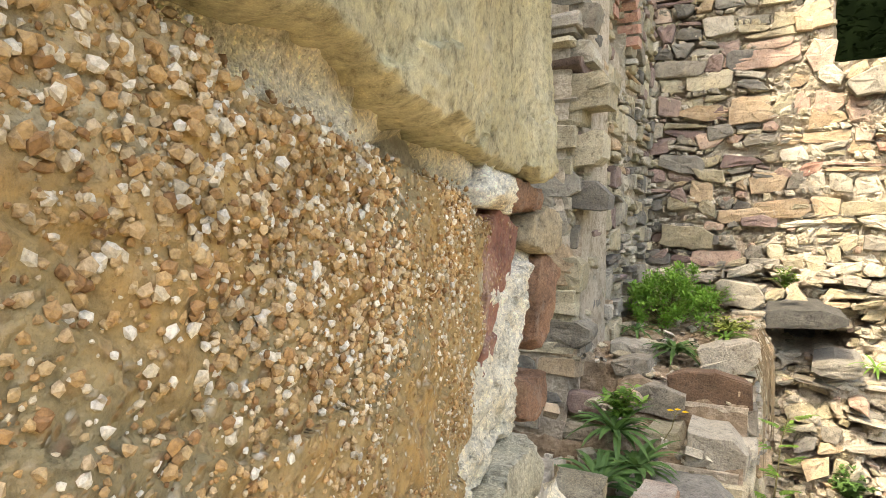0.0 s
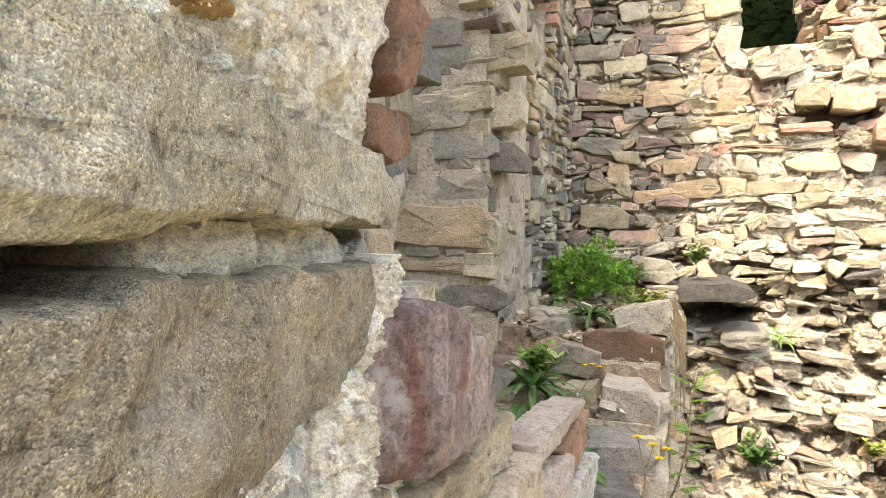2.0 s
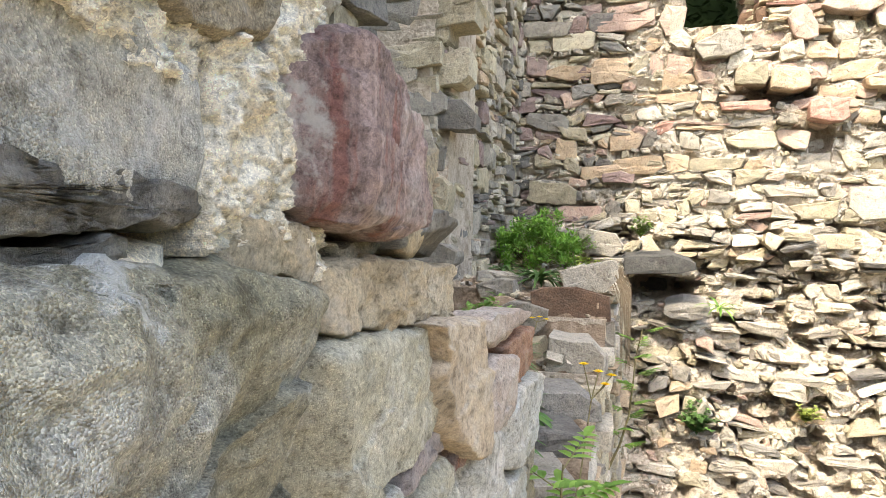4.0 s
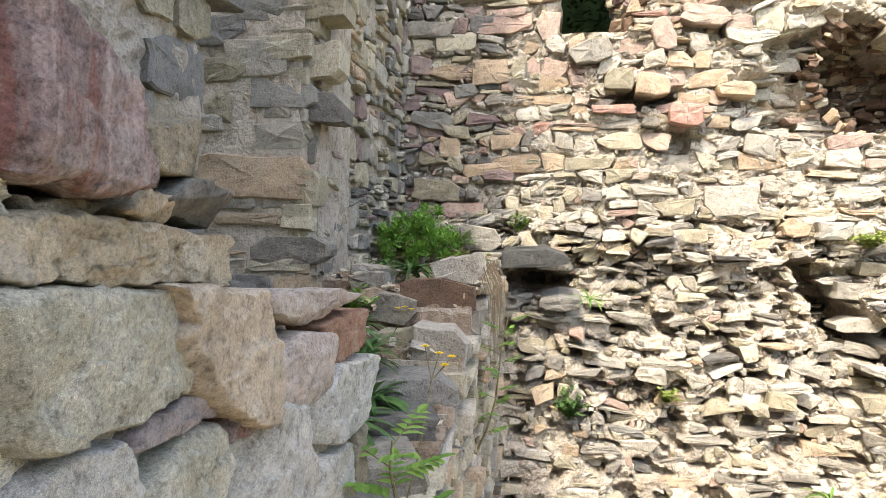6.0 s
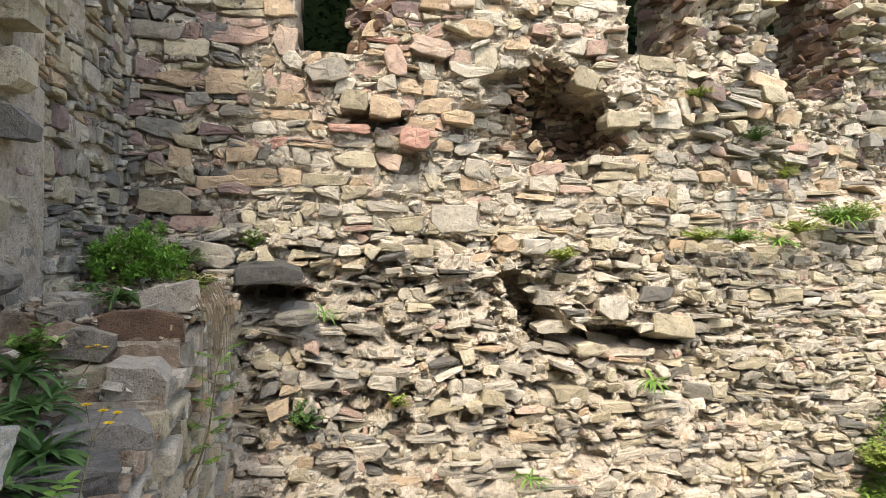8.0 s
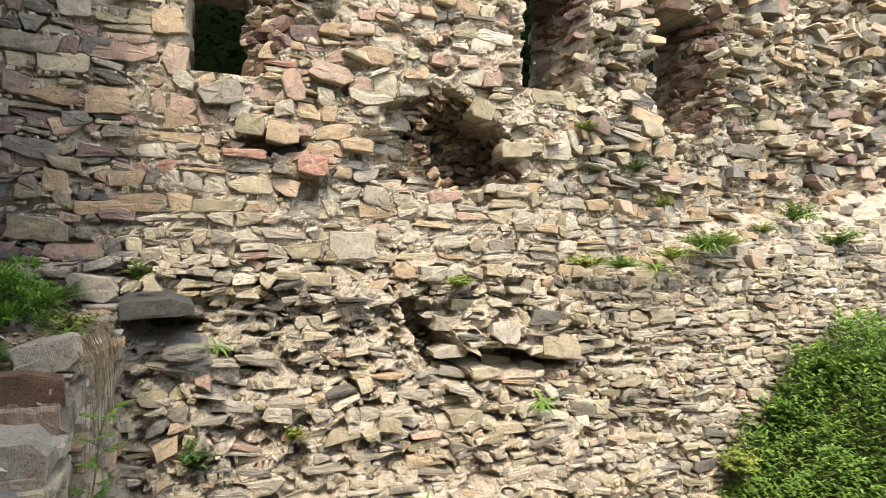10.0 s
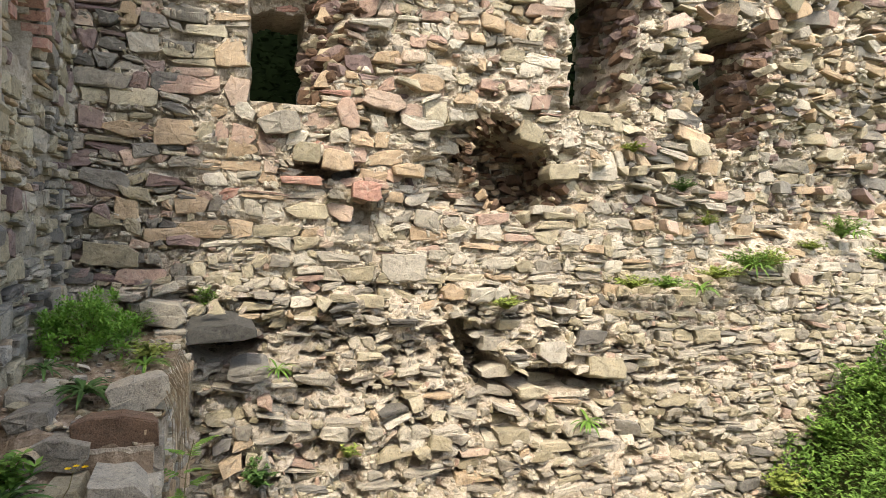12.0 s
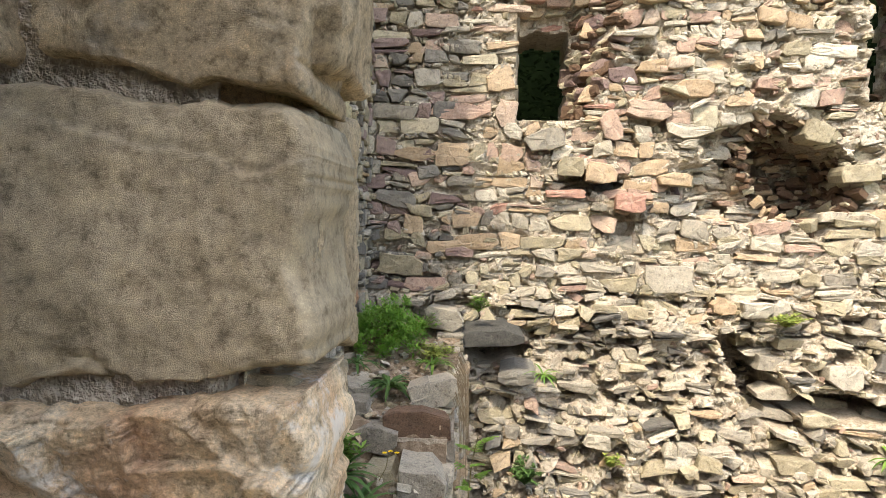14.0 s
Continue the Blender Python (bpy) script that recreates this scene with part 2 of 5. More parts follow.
def warp(u, v, a):
    """Shared drift of the joints, so that neighbouring stones still fit one another."""
    return (u + a * noise.noise(Vector((u * 5.5, v * 9.0, 2.1))) + 0.5 * a * noise.noise(Vector((u * 13, v * 17, 6.4))),
            v + 0.62 * a * noise.noise(Vector((u * 4.5, v * 8.0, 11.7))) + 0.35 * a * noise.noise(Vector((u * 12, v * 15, 3.3))))


def rubble_stone(rng, quad, gap, d, jit, chip=0.42):
    """An angular fitted stone: (verts, faces) as (along, outward, up) round its middle. quad: four corners, counter-clockwise."""
    cu, cv = sum(p[0] for p in quad) / 4, sum(p[1] for p in quad) / 4
    lim = 0.5 * min(quad[2][1] - quad[1][1], quad[1][0] - quad[0][0])
    g = min(0.5 * gap, 0.3 * abs(lim))
    q = [Vector((p[0] - cu - math.copysign(g, p[0] - cu), p[1] - cv - math.copysign(g, p[1] - cv))) for p in quad]
    out = []
    for i in range(4):
        p, before, after = q[i], q[i - 1], q[(i + 1) % 4]
        big = rng.random() < chip
        e, f = (rng.uniform(0.06, 0.48 if big else 0.2) for _ in (0, 1))
        if rng.random() < 0.22:
            out.append(p * rng.uniform(0.92, 1.0))
        else:
            out += [p + (before - p) * e, p + (after - p) * f]
        if i % 2 == 0 or rng.random() < 0.5:
            m = p.lerp(after, rng.uniform(0.4, 0.65))
            out.append(m * (1 + rng.uniform(-0.14, 0.08)))
    k = len(out)
    tx, tz = math.tan(radians(rng.gauss(0, jit))), math.tan(radians(rng.gauss(0, jit)))
    spin = radians(rng.gauss(0, jit * 0.75))
    c, s = math.cos(spin), math.sin(spin)
    out = [Vector((p.x * c - p.y * s, p.x * s + p.y * c)) for p in out]
    bev, inset = rng.uniform(0.004, 0.014), rng.uniform(0.004, 0.012)
    verts, faces = [], []
    for p in out:
        verts.append((p.x * 0.86, -d, p.y * 0.86))
    for p in out:
        verts.append((p.x, tx * p.x + tz * p.y - bev * rng.uniform(0.5, 1.8), p.y))
    for p in out:
        r = p * (1 - min(0.3, inset * rng.uniform(0.6, 1.6) / max(p.length, 1e-4)))
        verts.append((r.x, tx * r.x + tz * r.y + rng.uniform(-0.004, 0.003), r.y))
    for p in out:
        r = p * rng.uniform(0.38, 0.66)
        verts.append((r.x, tx * r.x + tz * r.y + rng.uniform(-0.004, 0.008), r.y))
    verts.append((0.0, rng.uniform(-0.003, 0.010), 0.0))
    for r in range(3):
        for i in range(k):
            a, b = r * k + i, r * k + (i + 1) % k
            if r < 2:
                faces.append((a, b, b + k, a + k))
            else:
                faces += [(a, b, b + k), (a, b + k, a + k)] if rng.random() < 0.5 else [(a, b, a + k), (b, b + k, a + k)]
    for i in range(k):
        faces.append((3 * k + i, 3 * k + (i + 1) % k, 4 * k))
    return verts, faces


def lay(rng, face, cells, choose, wall, near, keep=None, gap=0.014, limit=300, depth=(0.14, 0.24), label="", drift=0.05):
    """Stones on a face. choose(u, v) gives (material, stand-out, jitter degrees, chance to be missing)."""
    items = []
    for u, v, w, h in cells:
        mat, out, jit, miss = choose(u, v)
        if rng.random() < miss or (keep and not (keep(u - w / 2, v) and keep(u + w / 2, v) and keep(u, v - h / 2) and keep(u, v + h / 2))):
            continue
        quad = [warp(u + a * w / 2, v + b * h / 2, drift) for a, b in ((-1, -1), (1, -1), (1, 1), (-1, 1))]
        if quad[2][1] - quad[1][1] < 0.02 or quad[3][1] - quad[0][1] < 0.02 or quad[1][0] - quad[0][0] < 0.03:
            continue
        cu, cv = sum(p[0] for p in quad) / 4, sum(p[1] for p in quad) / 4
        vs, fs = rubble_stone(rng, quad, gap * rng.uniform(0.5, 1.6), rng.uniform(*depth), jit)
        at = face.at(cu, cv, out + max(-1.2, min(1.8, rng.gauss(0, 0.7))) * abs(out) + 0.004)
        vs = [face.u * x + face.n * y + Vector((0, 0, z)) for x, y, z in vs]
        items.append((near(u, v), at, mat, vs, fs))
    items.sort(key=lambda it: it[0])
    for _, at, mat, vs, fs in items[:limit]:
        ob = new("stone", mesh_of("stone", vs, fs, [mat]))
        ob.parent, ob.location = wall, at
    rest = items[limit:]
    if rest:
        mats = sorted({it[2].name for it in rest})
        verts, faces, slots, off = [], [], [], 0
        for _, at, mat, vs, fs in rest:
            verts += [at + p for p in vs]
            faces += [tuple(x + off for x in f) for f in fs]
            slots += [mats.index(mat.name)] * len(fs)
            off += len(vs)
        me = mesh_of("rubble", verts, faces, [bpy.data.materials[n] for n in mats])
        me.polygons.foreach_set("material_index", slots)
        tagged(part_of("rubble", me, wall), label or "rough rubble stones bedded in pale mortar", kind="stuff")


def pick(rng, *pairs):
    r = rng.random() * sum(w for _, w in pairs)
    for m, w in pairs:
        r -= w
        if r <= 0:
            return m
    return pairs[-1][0]


def box_mesh(name, lo, hi, mat):
    x0, y0, z0 = lo
    x1, y1, z1 = hi
    v = [(x, y, z) for x in (x0, x1) for y in (y0, y1) for z in (z0, z1)]
    f = [(0, 1, 3, 2), (4, 6, 7, 5), (0, 4, 5, 1), (2, 3, 7, 6), (0, 2, 6, 4), (1, 5, 7, 3)]
    return mesh_of(name, v, f, [mat])


def smooth(a, b, x):
    t = min(1.0, max(0.0, (x - a) / (b - a)))
    return t * t * (3 - 2 * t)


def blob(u, v, cu, cv, ru, rv, soft=0.3, turn=0.0):
    c, s = math.cos(radians(turn)), math.sin(radians(turn))
    du, dv = u - cu, v - cv
    r = math.hypot((du * c + dv * s) / ru, (-du * s + dv * c) / rv)
    return 1 - smooth(1 - soft, 1 + soft, r + 0.25 * noise.noise(Vector((u * 5, v * 5, 1))))


# ---- ground ----
def ground_z(x, y):
    bank = smooth(5.2, 7.3, x) * 1.75 * smooth(0.0, 4.0, y) * (1 - smooth(7.0, 8.0, y))
    outside = smooth(6.7, 7.4, y) * 3.2
    return -1.35 + max(bank, outside) + 0.05 * noise.noise(Vector((x * 1.3, y * 1.3, 0)))


def build_ground():
    xs = [-400, -100, -30, -12] + [-6 + 0.4 * i for i in range(46)] + [20, 40, 120, 400]
    ys = [-400, -100, -30, -10] + [-4 + 0.4 * i for i in range(42)] + [20, 40, 120, 400]
    verts = [(x, y, ground_z(x, y)) for x in xs for y in ys]
    n = len(ys)
    faces = [(i * n + j, (i + 1) * n + j, (i + 1) * n + j + 1, i * n + j + 1) for i in range(len(xs) - 1) for j in range(n - 1)]
    me = mesh_of("ground", verts, faces, [M_GROUND, M_BOUNCE_EARTH])
    # pale earth on the unseen ground, added to throw sunlight up at the walls
    me.polygons.foreach_set("material_index", [int(-8 < p.center.x < 4.6 and -12 < p.center.y < 6.2) for p in me.polygons])
    tagged(new("ground", me), "unseen pale earth added to bounce light, with grass round the ruin", "ground", kind="structure")


build_ground()


# ---- unseen plain walls, added behind the walk to block low sky light ----
tagged(new("wall_south", box_mesh("wall_south", (-12, -7.6, -1.6), (12.6, -7.0, 4.4), M_SOIL)), "unseen plain wall added to block low sky light", "wall", kind="structure")
tagged(new("wall_east", box_mesh("wall_east", (12.0, -7.0, -1.6), (12.6, 8.0, 3.4), M_SOIL)), "unseen plain wall added to block low sky light", "wall", kind="structure")


# ---- back wall ----
def ledge_z(x):
    return 1.33 + 0.13 * max(0.0, x - 4.3) + 0.06 * math.sin(x * 2.1)


def back_surf(x, z):
    o = 0.0
    o -= 0.7 * smooth(3.7, 8.0, x)
    zl = 1.45 if x < 3.7 else ledge_z(x)
    low = 1 - smooth(zl - 0.10, zl + 0.06 + 0.5 * smooth(4.6, 6.5, x), z)
    o += low * (0.05 + 0.25 * max(0.0, zl - z) * smooth(0, 1, 1.2 - 0.3 * z) + 0.62 * smooth(3.6, 7.6, x))
    o += 0.12 * (1 - smooth(0.5, 1.0, x)) * (1 - smooth(0.5, 0.9, z))
    o -= 0.10 * blob(x, z, 1.2, 0.75, 1.0, 0.35)
    # broken-out niche and hollows
    o -= 0.85 * blob(x, z, 2.95, 2.58, 0.56, 0.42, 0.05, -42)
    o -= 0.28 * blob(x, z, 2.48, 2.58, 0.44, 0.50, 0.10)
    o -= 0.12 * blob(x, z, 2.10, 2.45, 0.35, 0.25)
    o -= 0.26 * blob(x, z, 1.02, 2.47, 0.28, 0.10, 0.12)
    o -= 0.16 * blob(x, z, 1.36, 2.10, 0.10, 0.16)
    # crack and undercut low down
    o -= 0.60 * blob(x, z, 2.56, 0.70, 0.17, 0.44, 0.12, 30)
    o -= 0.45 * blob(x, z, 3.35, 0.52, 0.70, 0.10, 0.15, -4)
    o -= 0.55 * blob(x, z, 0.16, 0.90, 0.26, 0.12, 0.15)
    # embrasures
    if z > 3.0:
        right = 0.92 + 0.45 * max(0, z - 3.1)
        a = smooth(0.34, 0.40, x) * (1 - smooth(0.86, right + 0.12, x)) * smooth(3.04, 3.12, z) * (1 - smooth(4.0, 4.6, z) * 0.8)
        o -= 0.60 * a
    o -= (0.03 + 0.13 * low * (1 - smooth(4.0, 5.5, x))) * smooth(0.16, 0.42, noise.noise(Vector((x * 5.0, z * 10.0, 1.3))))
    o -= 0.10 * smooth(0.8, 1.2, x) * smooth(1.9, 2.3, z) * smooth(0.15, 0.4, noise.noise(Vector((x * 4.0, z * 7.0, 5.3))))
    wild = 0.03 + 0.07 * low + 0.15 * smooth(3.9, 4.8, x) * smooth(2.4, 3.0, z)
    return o + rough(x, z, 2.3, wild)


HOLES = ((0.385, 0.90, 3.13, 4.02), (3.50, 4.28, 3.24, 4.75), (5.36, 6.15, 3.06, 4.45))


def back_top(x):
    return 6.3 + 0.25 * noise.noise(Vector((x * 0.9, 2.0, 0))) + 0.1 * noise.noise(Vector((x * 4, 2.0, 0)))


def back_keep(x, z):
    u, v = x + 0.05 * noise.noise(Vector((x * 6, z * 6, 4))), z + 0.06 * noise.noise(Vector((x * 6, z * 6, 9)))
    return not any(a < u < b and c < v < d for a, b, c, d in HOLES)


def back_bed(x, z):
    """The mortar lies level with the stones above, and is washed out between them lower down."""
    zl = 1.45 if x < 3.7 else ledge_z(x)
    low = 1 - smooth(zl - 0.15, zl + 0.1, z)
    wash = max(low * (1 - 0.6 * smooth(4.0, 5.0, x)) * smooth(-0.55, -0.1, z), smooth(4.0, 4.6, x) * smooth(2.3, 2.8, z))
    pit = smooth(0.12, 0.42, noise.noise(Vector((x * 8.0, z * 15.0, 4.4))))
    return back_surf(x, z) - 0.010 + 0.014 * low * (1 - smooth(3.6, 4.4, x)) - 0.04 * (1 - smooth(-0.25, 0.1, x)) * smooth(1.2, 1.5, z) - 0.02 * smooth(3.7, 4.5, x) * low - wash * (0.012 + 0.16 * pit) - 0.035 * (1 - wash) * pit


BACK = Face((0, 5.86, 0), (1, 0, 0), (0, -1, 0), back_surf)
wall_back = bed("wall_back", Face((0, 5.86, 0), (1, 0, 0), (0, -1, 0), back_bed), -1.2, 10.5, -1.6, 6.6, 0.02, M_MORTAR, 1.3, lambda x, z: back_keep(x, z) and z < back_top(x), 0.024)
tagged(wall_back, "ruined rubble wall of mixed stone in pale lime mortar", "wall", kind="structure")

BRNG = random.Random(5)


def back_choice(x, z):
    r = BRNG
    zl = 1.45 if x < 3.7 else ledge_z(x)
    # stones left in cracks and undercuts are all dark, painting in the hollows' shade
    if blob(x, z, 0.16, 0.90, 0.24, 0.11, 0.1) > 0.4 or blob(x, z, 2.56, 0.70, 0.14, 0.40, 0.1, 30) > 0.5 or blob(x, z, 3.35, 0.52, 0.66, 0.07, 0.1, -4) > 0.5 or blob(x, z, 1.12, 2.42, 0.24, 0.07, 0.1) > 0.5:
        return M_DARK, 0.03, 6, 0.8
    if z < zl:
        mat = pick(r, (M_GREY, 4.0), (M_CREAM, 3.0), (M_OLIVE, 3.0), (M_DARK, 0.7), (M_TAN, 0.8), (M_PINK, 0.35))
        if x > 3.6 and r.random() < smooth(3.6, 4.4, x):
            mat = pick(r, (M_GREY, 4.0), (M_OLIVE, 4.0), (M_CREAM, 1.0), (M_DARK, 0.8), (M_PINK, 0.4))
        calm = 1 - smooth(-0.35, 0.1, z) if x < 4.1 else 0.8
        return mat, 0.010 + 0.024 * (1 - calm) + (0.05 * (1 - calm) if r.random() < 0.14 else 0.0), 5 + 7 * (1 - calm), 0.10 + 0.16 * (1 - calm)
    if x < -0.1:
        # purple-brown stones, weighted darker to deepen the corner's shade by colour
        mat = pick(r, (M_PURPLE, 3.4), (M_OLIVE, 2.0), (M_GREY, 1.2), (M_DARK, 2.2), (M_PINK, 1.0), (M_TAN, 0.9))
    elif z > 2.2 and x < 1.9:
        mat = pick(r, (M_PINK, 3.5), (M_TAN, 3.0), (M_CREAM, 2.0), (M_OLIVE, 1.5), (M_RED, 0.6), (M_GREY, 0.7), (M_PURPLE, 0.5))
    elif blob(x, z, 2.95, 2.60, 0.54, 0.42, 0.15, -42) > 0.5:
        return pick(r, (M_TAN, 2), (M_OLIVE, 2), (M_DARK, 1), (M_PINK, 1)), 0.02, 9, 0.85
    elif x > 4.2 and z > 2.0:
        mat = pick(r, (M_TAN, 2.5), (M_OLIVE, 2.5), (M_GREY, 2.5), (M_PINK, 1.0), (M_DARK, 1.2), (M_PURPLE, 0.8))
        return mat, 0.03 + (0.07 if r.random() < 0.25 else 0.0), 13, 0.2
    elif z > 2.7:
        mat = pick(r, (M_TAN, 2.5), (M_CREAM, 3), (M_PINK, 1.6), (M_OLIVE, 2), (M_GREY, 1))
    else:
        mat = pick(r, (M_CREAM, 3.4), (M_OLIVE, 2.6), (M_GREY, 2.2), (M_TAN, 1.0), (M_PINK, 0.5))
    if x > 0.7 and z > 2.0 and r.random() < 0.2:
        return mat, 0.05, 8, 0.0
    return mat, 0.011, 3.5, 0.06


cells = list(courses(BRNG, -1.1, 10.4, 1.45, 4.6, (0.085, 0.185), (0.13, 0.44), 0.24)) + list(courses(BRNG, -1.1, 10.4, 4.6, 6.2, (0.14, 0.24), (0.2, 0.5), 0.3)) + list(courses(BRNG, -1.1, 10.4, -1.5, 1.45, (0.06, 0.135), (0.11, 0.36), 0.22))
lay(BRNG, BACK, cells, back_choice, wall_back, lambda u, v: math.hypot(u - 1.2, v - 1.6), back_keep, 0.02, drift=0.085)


def chips(face, wall, u0, u1, v0, v1, rng, mats, keep=None, out=0.002):
    lay(rng, face, list(courses(rng, u0, u1, v0, v1, (0.04, 0.08), (0.04, 0.10), 0.2)), lambda u, v: (pick(rng, *mats), out, 8, 0.5), wall, lambda u, v: 0.0, keep, 0.012, 0, (0.05, 0.09),
        "small stone chips pressed into the mortar")


chips(BACK, wall_back, -1.0, 8.5, -1.0, 4.6, BRNG, ((M_CREAM, 3), (M_GREY, 2), (M_OLIVE, 2), (M_PINK, 0.6)), back_keep)


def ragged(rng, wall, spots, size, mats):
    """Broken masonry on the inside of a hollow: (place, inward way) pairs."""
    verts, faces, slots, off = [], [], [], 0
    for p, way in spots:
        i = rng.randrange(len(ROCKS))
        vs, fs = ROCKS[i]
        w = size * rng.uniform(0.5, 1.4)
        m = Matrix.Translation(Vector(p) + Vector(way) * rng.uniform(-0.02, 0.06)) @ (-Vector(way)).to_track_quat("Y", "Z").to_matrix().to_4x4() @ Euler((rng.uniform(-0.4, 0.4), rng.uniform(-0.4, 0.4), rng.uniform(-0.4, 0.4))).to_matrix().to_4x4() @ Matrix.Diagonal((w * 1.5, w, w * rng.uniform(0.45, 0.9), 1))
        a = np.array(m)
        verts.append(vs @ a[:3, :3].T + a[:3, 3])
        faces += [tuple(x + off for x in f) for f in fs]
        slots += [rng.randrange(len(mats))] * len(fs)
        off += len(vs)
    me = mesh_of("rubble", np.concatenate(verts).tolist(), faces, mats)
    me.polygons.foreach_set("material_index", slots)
    tagged(part_of("rubble", me, wall, "broken brown masonry, darkened for the shade inside a hollow"), kind="stuff")


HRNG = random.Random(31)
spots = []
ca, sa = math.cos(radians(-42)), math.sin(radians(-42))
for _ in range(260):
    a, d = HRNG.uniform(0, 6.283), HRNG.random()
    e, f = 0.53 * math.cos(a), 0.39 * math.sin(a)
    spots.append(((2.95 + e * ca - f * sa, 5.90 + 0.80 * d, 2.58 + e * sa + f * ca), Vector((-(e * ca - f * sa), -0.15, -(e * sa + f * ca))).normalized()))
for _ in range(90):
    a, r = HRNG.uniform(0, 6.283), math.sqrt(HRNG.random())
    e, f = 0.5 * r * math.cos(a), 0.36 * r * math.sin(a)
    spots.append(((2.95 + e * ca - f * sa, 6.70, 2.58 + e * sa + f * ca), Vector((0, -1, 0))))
# brown rubble, half of it dark rust to paint in the niche's shade
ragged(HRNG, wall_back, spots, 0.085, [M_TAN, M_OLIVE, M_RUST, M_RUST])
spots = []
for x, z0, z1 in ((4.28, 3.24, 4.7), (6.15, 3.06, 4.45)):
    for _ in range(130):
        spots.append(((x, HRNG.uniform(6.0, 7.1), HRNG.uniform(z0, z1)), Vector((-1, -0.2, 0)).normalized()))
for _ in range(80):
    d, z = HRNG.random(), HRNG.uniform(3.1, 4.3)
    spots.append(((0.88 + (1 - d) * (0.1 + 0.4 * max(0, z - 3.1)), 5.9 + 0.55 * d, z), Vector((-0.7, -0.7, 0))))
# brown reveals, mixed darker so the colour carries the embrasures' shade
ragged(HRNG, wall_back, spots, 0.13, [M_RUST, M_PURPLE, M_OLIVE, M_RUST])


# ---- left walls: pier face and return to the back wall ----
def flat_surf(u, v):
    return rough(u, v, 2.0, 0.03)


LRNG = random.Random(8)


def left_choice(u, v):
    mat = pick(LRNG, (M_OLIVE, 3.4), (M_GREY, 3.4), (M_DARK, 1.8), (M_PURPLE, 0.8), (M_TAN, 0.8))
    return mat, 0.016, 2.8, 0.04


PIER = Face((0, 3.40, 0), (1, 0, 0), (0, -1, 0), flat_surf)
wall_pier = bed("wall_pier", Face((0, 3.40, 0), (1, 0, 0), (0, -1, 0), lambda u, v: flat_surf(u, v) - 0.06), -3.2, -0.93, -1.4, 7.8, 0.06, M_MORTAR, 0.6, None, 0.02)
tagged(wall_pier, "shaded rubble pier of dark grey-olive slate stones", "wall", kind="structure")
lay(LRNG, PIER, list(courses(LRNG, -3.1, -0.98, 0.2, 7.7, (0.10, 0.22), (0.14, 0.48), 0.10)), left_choice, wall_pier, lambda u, v: math.hypot(u + 1.1, v - 1.8), gap=0.022)

ARCH = (4.25, 4.88, 2.90, 3.12)


def side_keep(u, v):
    a, b, c, d = ARCH
    if not (a < u < b and v > c):
        return True
    return v > d + math.sqrt(max(0, ((b - a) / 2) ** 2 - (u - (a + b) / 2) ** 2))


SIDE = Face((-0.96, 0, 0), (0, 1, 0), (1, 0, 0), lambda u, v: flat_surf(u, v) - 0.05 * smooth(4.5, 4.56, u))
wall_side = bed("wall_side", Face((-0.99, 0, 0), (0, 1, 0), (1, 0, 0), SIDE.surf), 3.38, 5.95, -1.4, 6.4, 0.06, M_MORTAR, 0.6, side_keep, 0.02)
tagged(wall_side, "shaded rubble return wall with a small brick-arched opening", "wall", kind="structure")
lay(LRNG, SIDE, list(courses(LRNG, 3.42, 5.9, 0.9, 6.3, (0.07, 0.17), (0.10, 0.34), 0.3)), left_choice, wall_side, lambda u, v: math.hypot(u - 4.4, v - 2.2), side_keep)


# ---- low stepped stub and its terrace ----
def stub_top(y):
    z = 0.44
    for at, rise in ((2.08, 0.06), (2.38, 0.06), (2.68, 0.07), (2.98, 0.15), (3.32, 0.21)):
        z += rise * smooth(at, at + 0.05, y)
    return z + 0.02 * smooth(3.5, 4.0, y) + 0.16 * smooth(4.2, 5.6, y)


STUB = Face((-0.11, 0, 0), (0, 1, 0), (1, 0, 0), lambda u, v: rough(u, v, 2.5, 0.03))
wall_stub = bed("wall_stub", STUB, 1.5, 5.75, -1.4, 1.3, 0.05, M_MORTAR, 0.5, lambda u, v: v < stub_top(u) - 0.10, 0.02)
tagged(wall_stub, "low broken rubble stub wall stepping down from the terrace", "wall", kind="structure")
lay(LRNG, STUB, list(courses(LRNG, 1.55, 5.6, -1.2, 1.3, (0.08, 0.16), (0.12, 0.36), 0.4)), lambda u, v: (pick(LRNG, (M_OLIVE, 3), (M_GREY, 3), (M_TAN, 1), (M_CREAM, 1)), 0.03, 4, 0.04),
    wall_stub, lambda u, v: abs(u - 3) + abs(v - 0.6), lambda u, v: v < stub_top(u))


def build_terrace():
    nx, ny = 90, 200
    verts, faces = [], []
    for i in range(nx + 1):
        for j in range(ny + 1):
            x, y = -3.2 + 3.1 * i / nx, 0.9 + 4.95 * j / ny
            verts.append((x, y, stub_top(y) + (0.10 - 0.04 * smooth(3.2, 3.7, y)) * smooth(-0.35, -0.85, x) + rough(x, y, 4.0, 0.035) + rough(x, y, 22.0, 0.02) - 0.045 - 0.42 * smooth(-0.66, -0.86, x) * (1 - smooth(3.40, 3.50, y))))
    for i in range(nx):
        for j in range(ny):
            a = i * (ny + 1) + j
            faces.append((a, a + ny + 1, a + ny + 2, a + 1))
    tagged(new("terrace", mesh_of("terrace", verts, faces, [M_SOIL])), "rubble and soil terrace on the broken wall", "ground", kind="structure")


build_terrace()


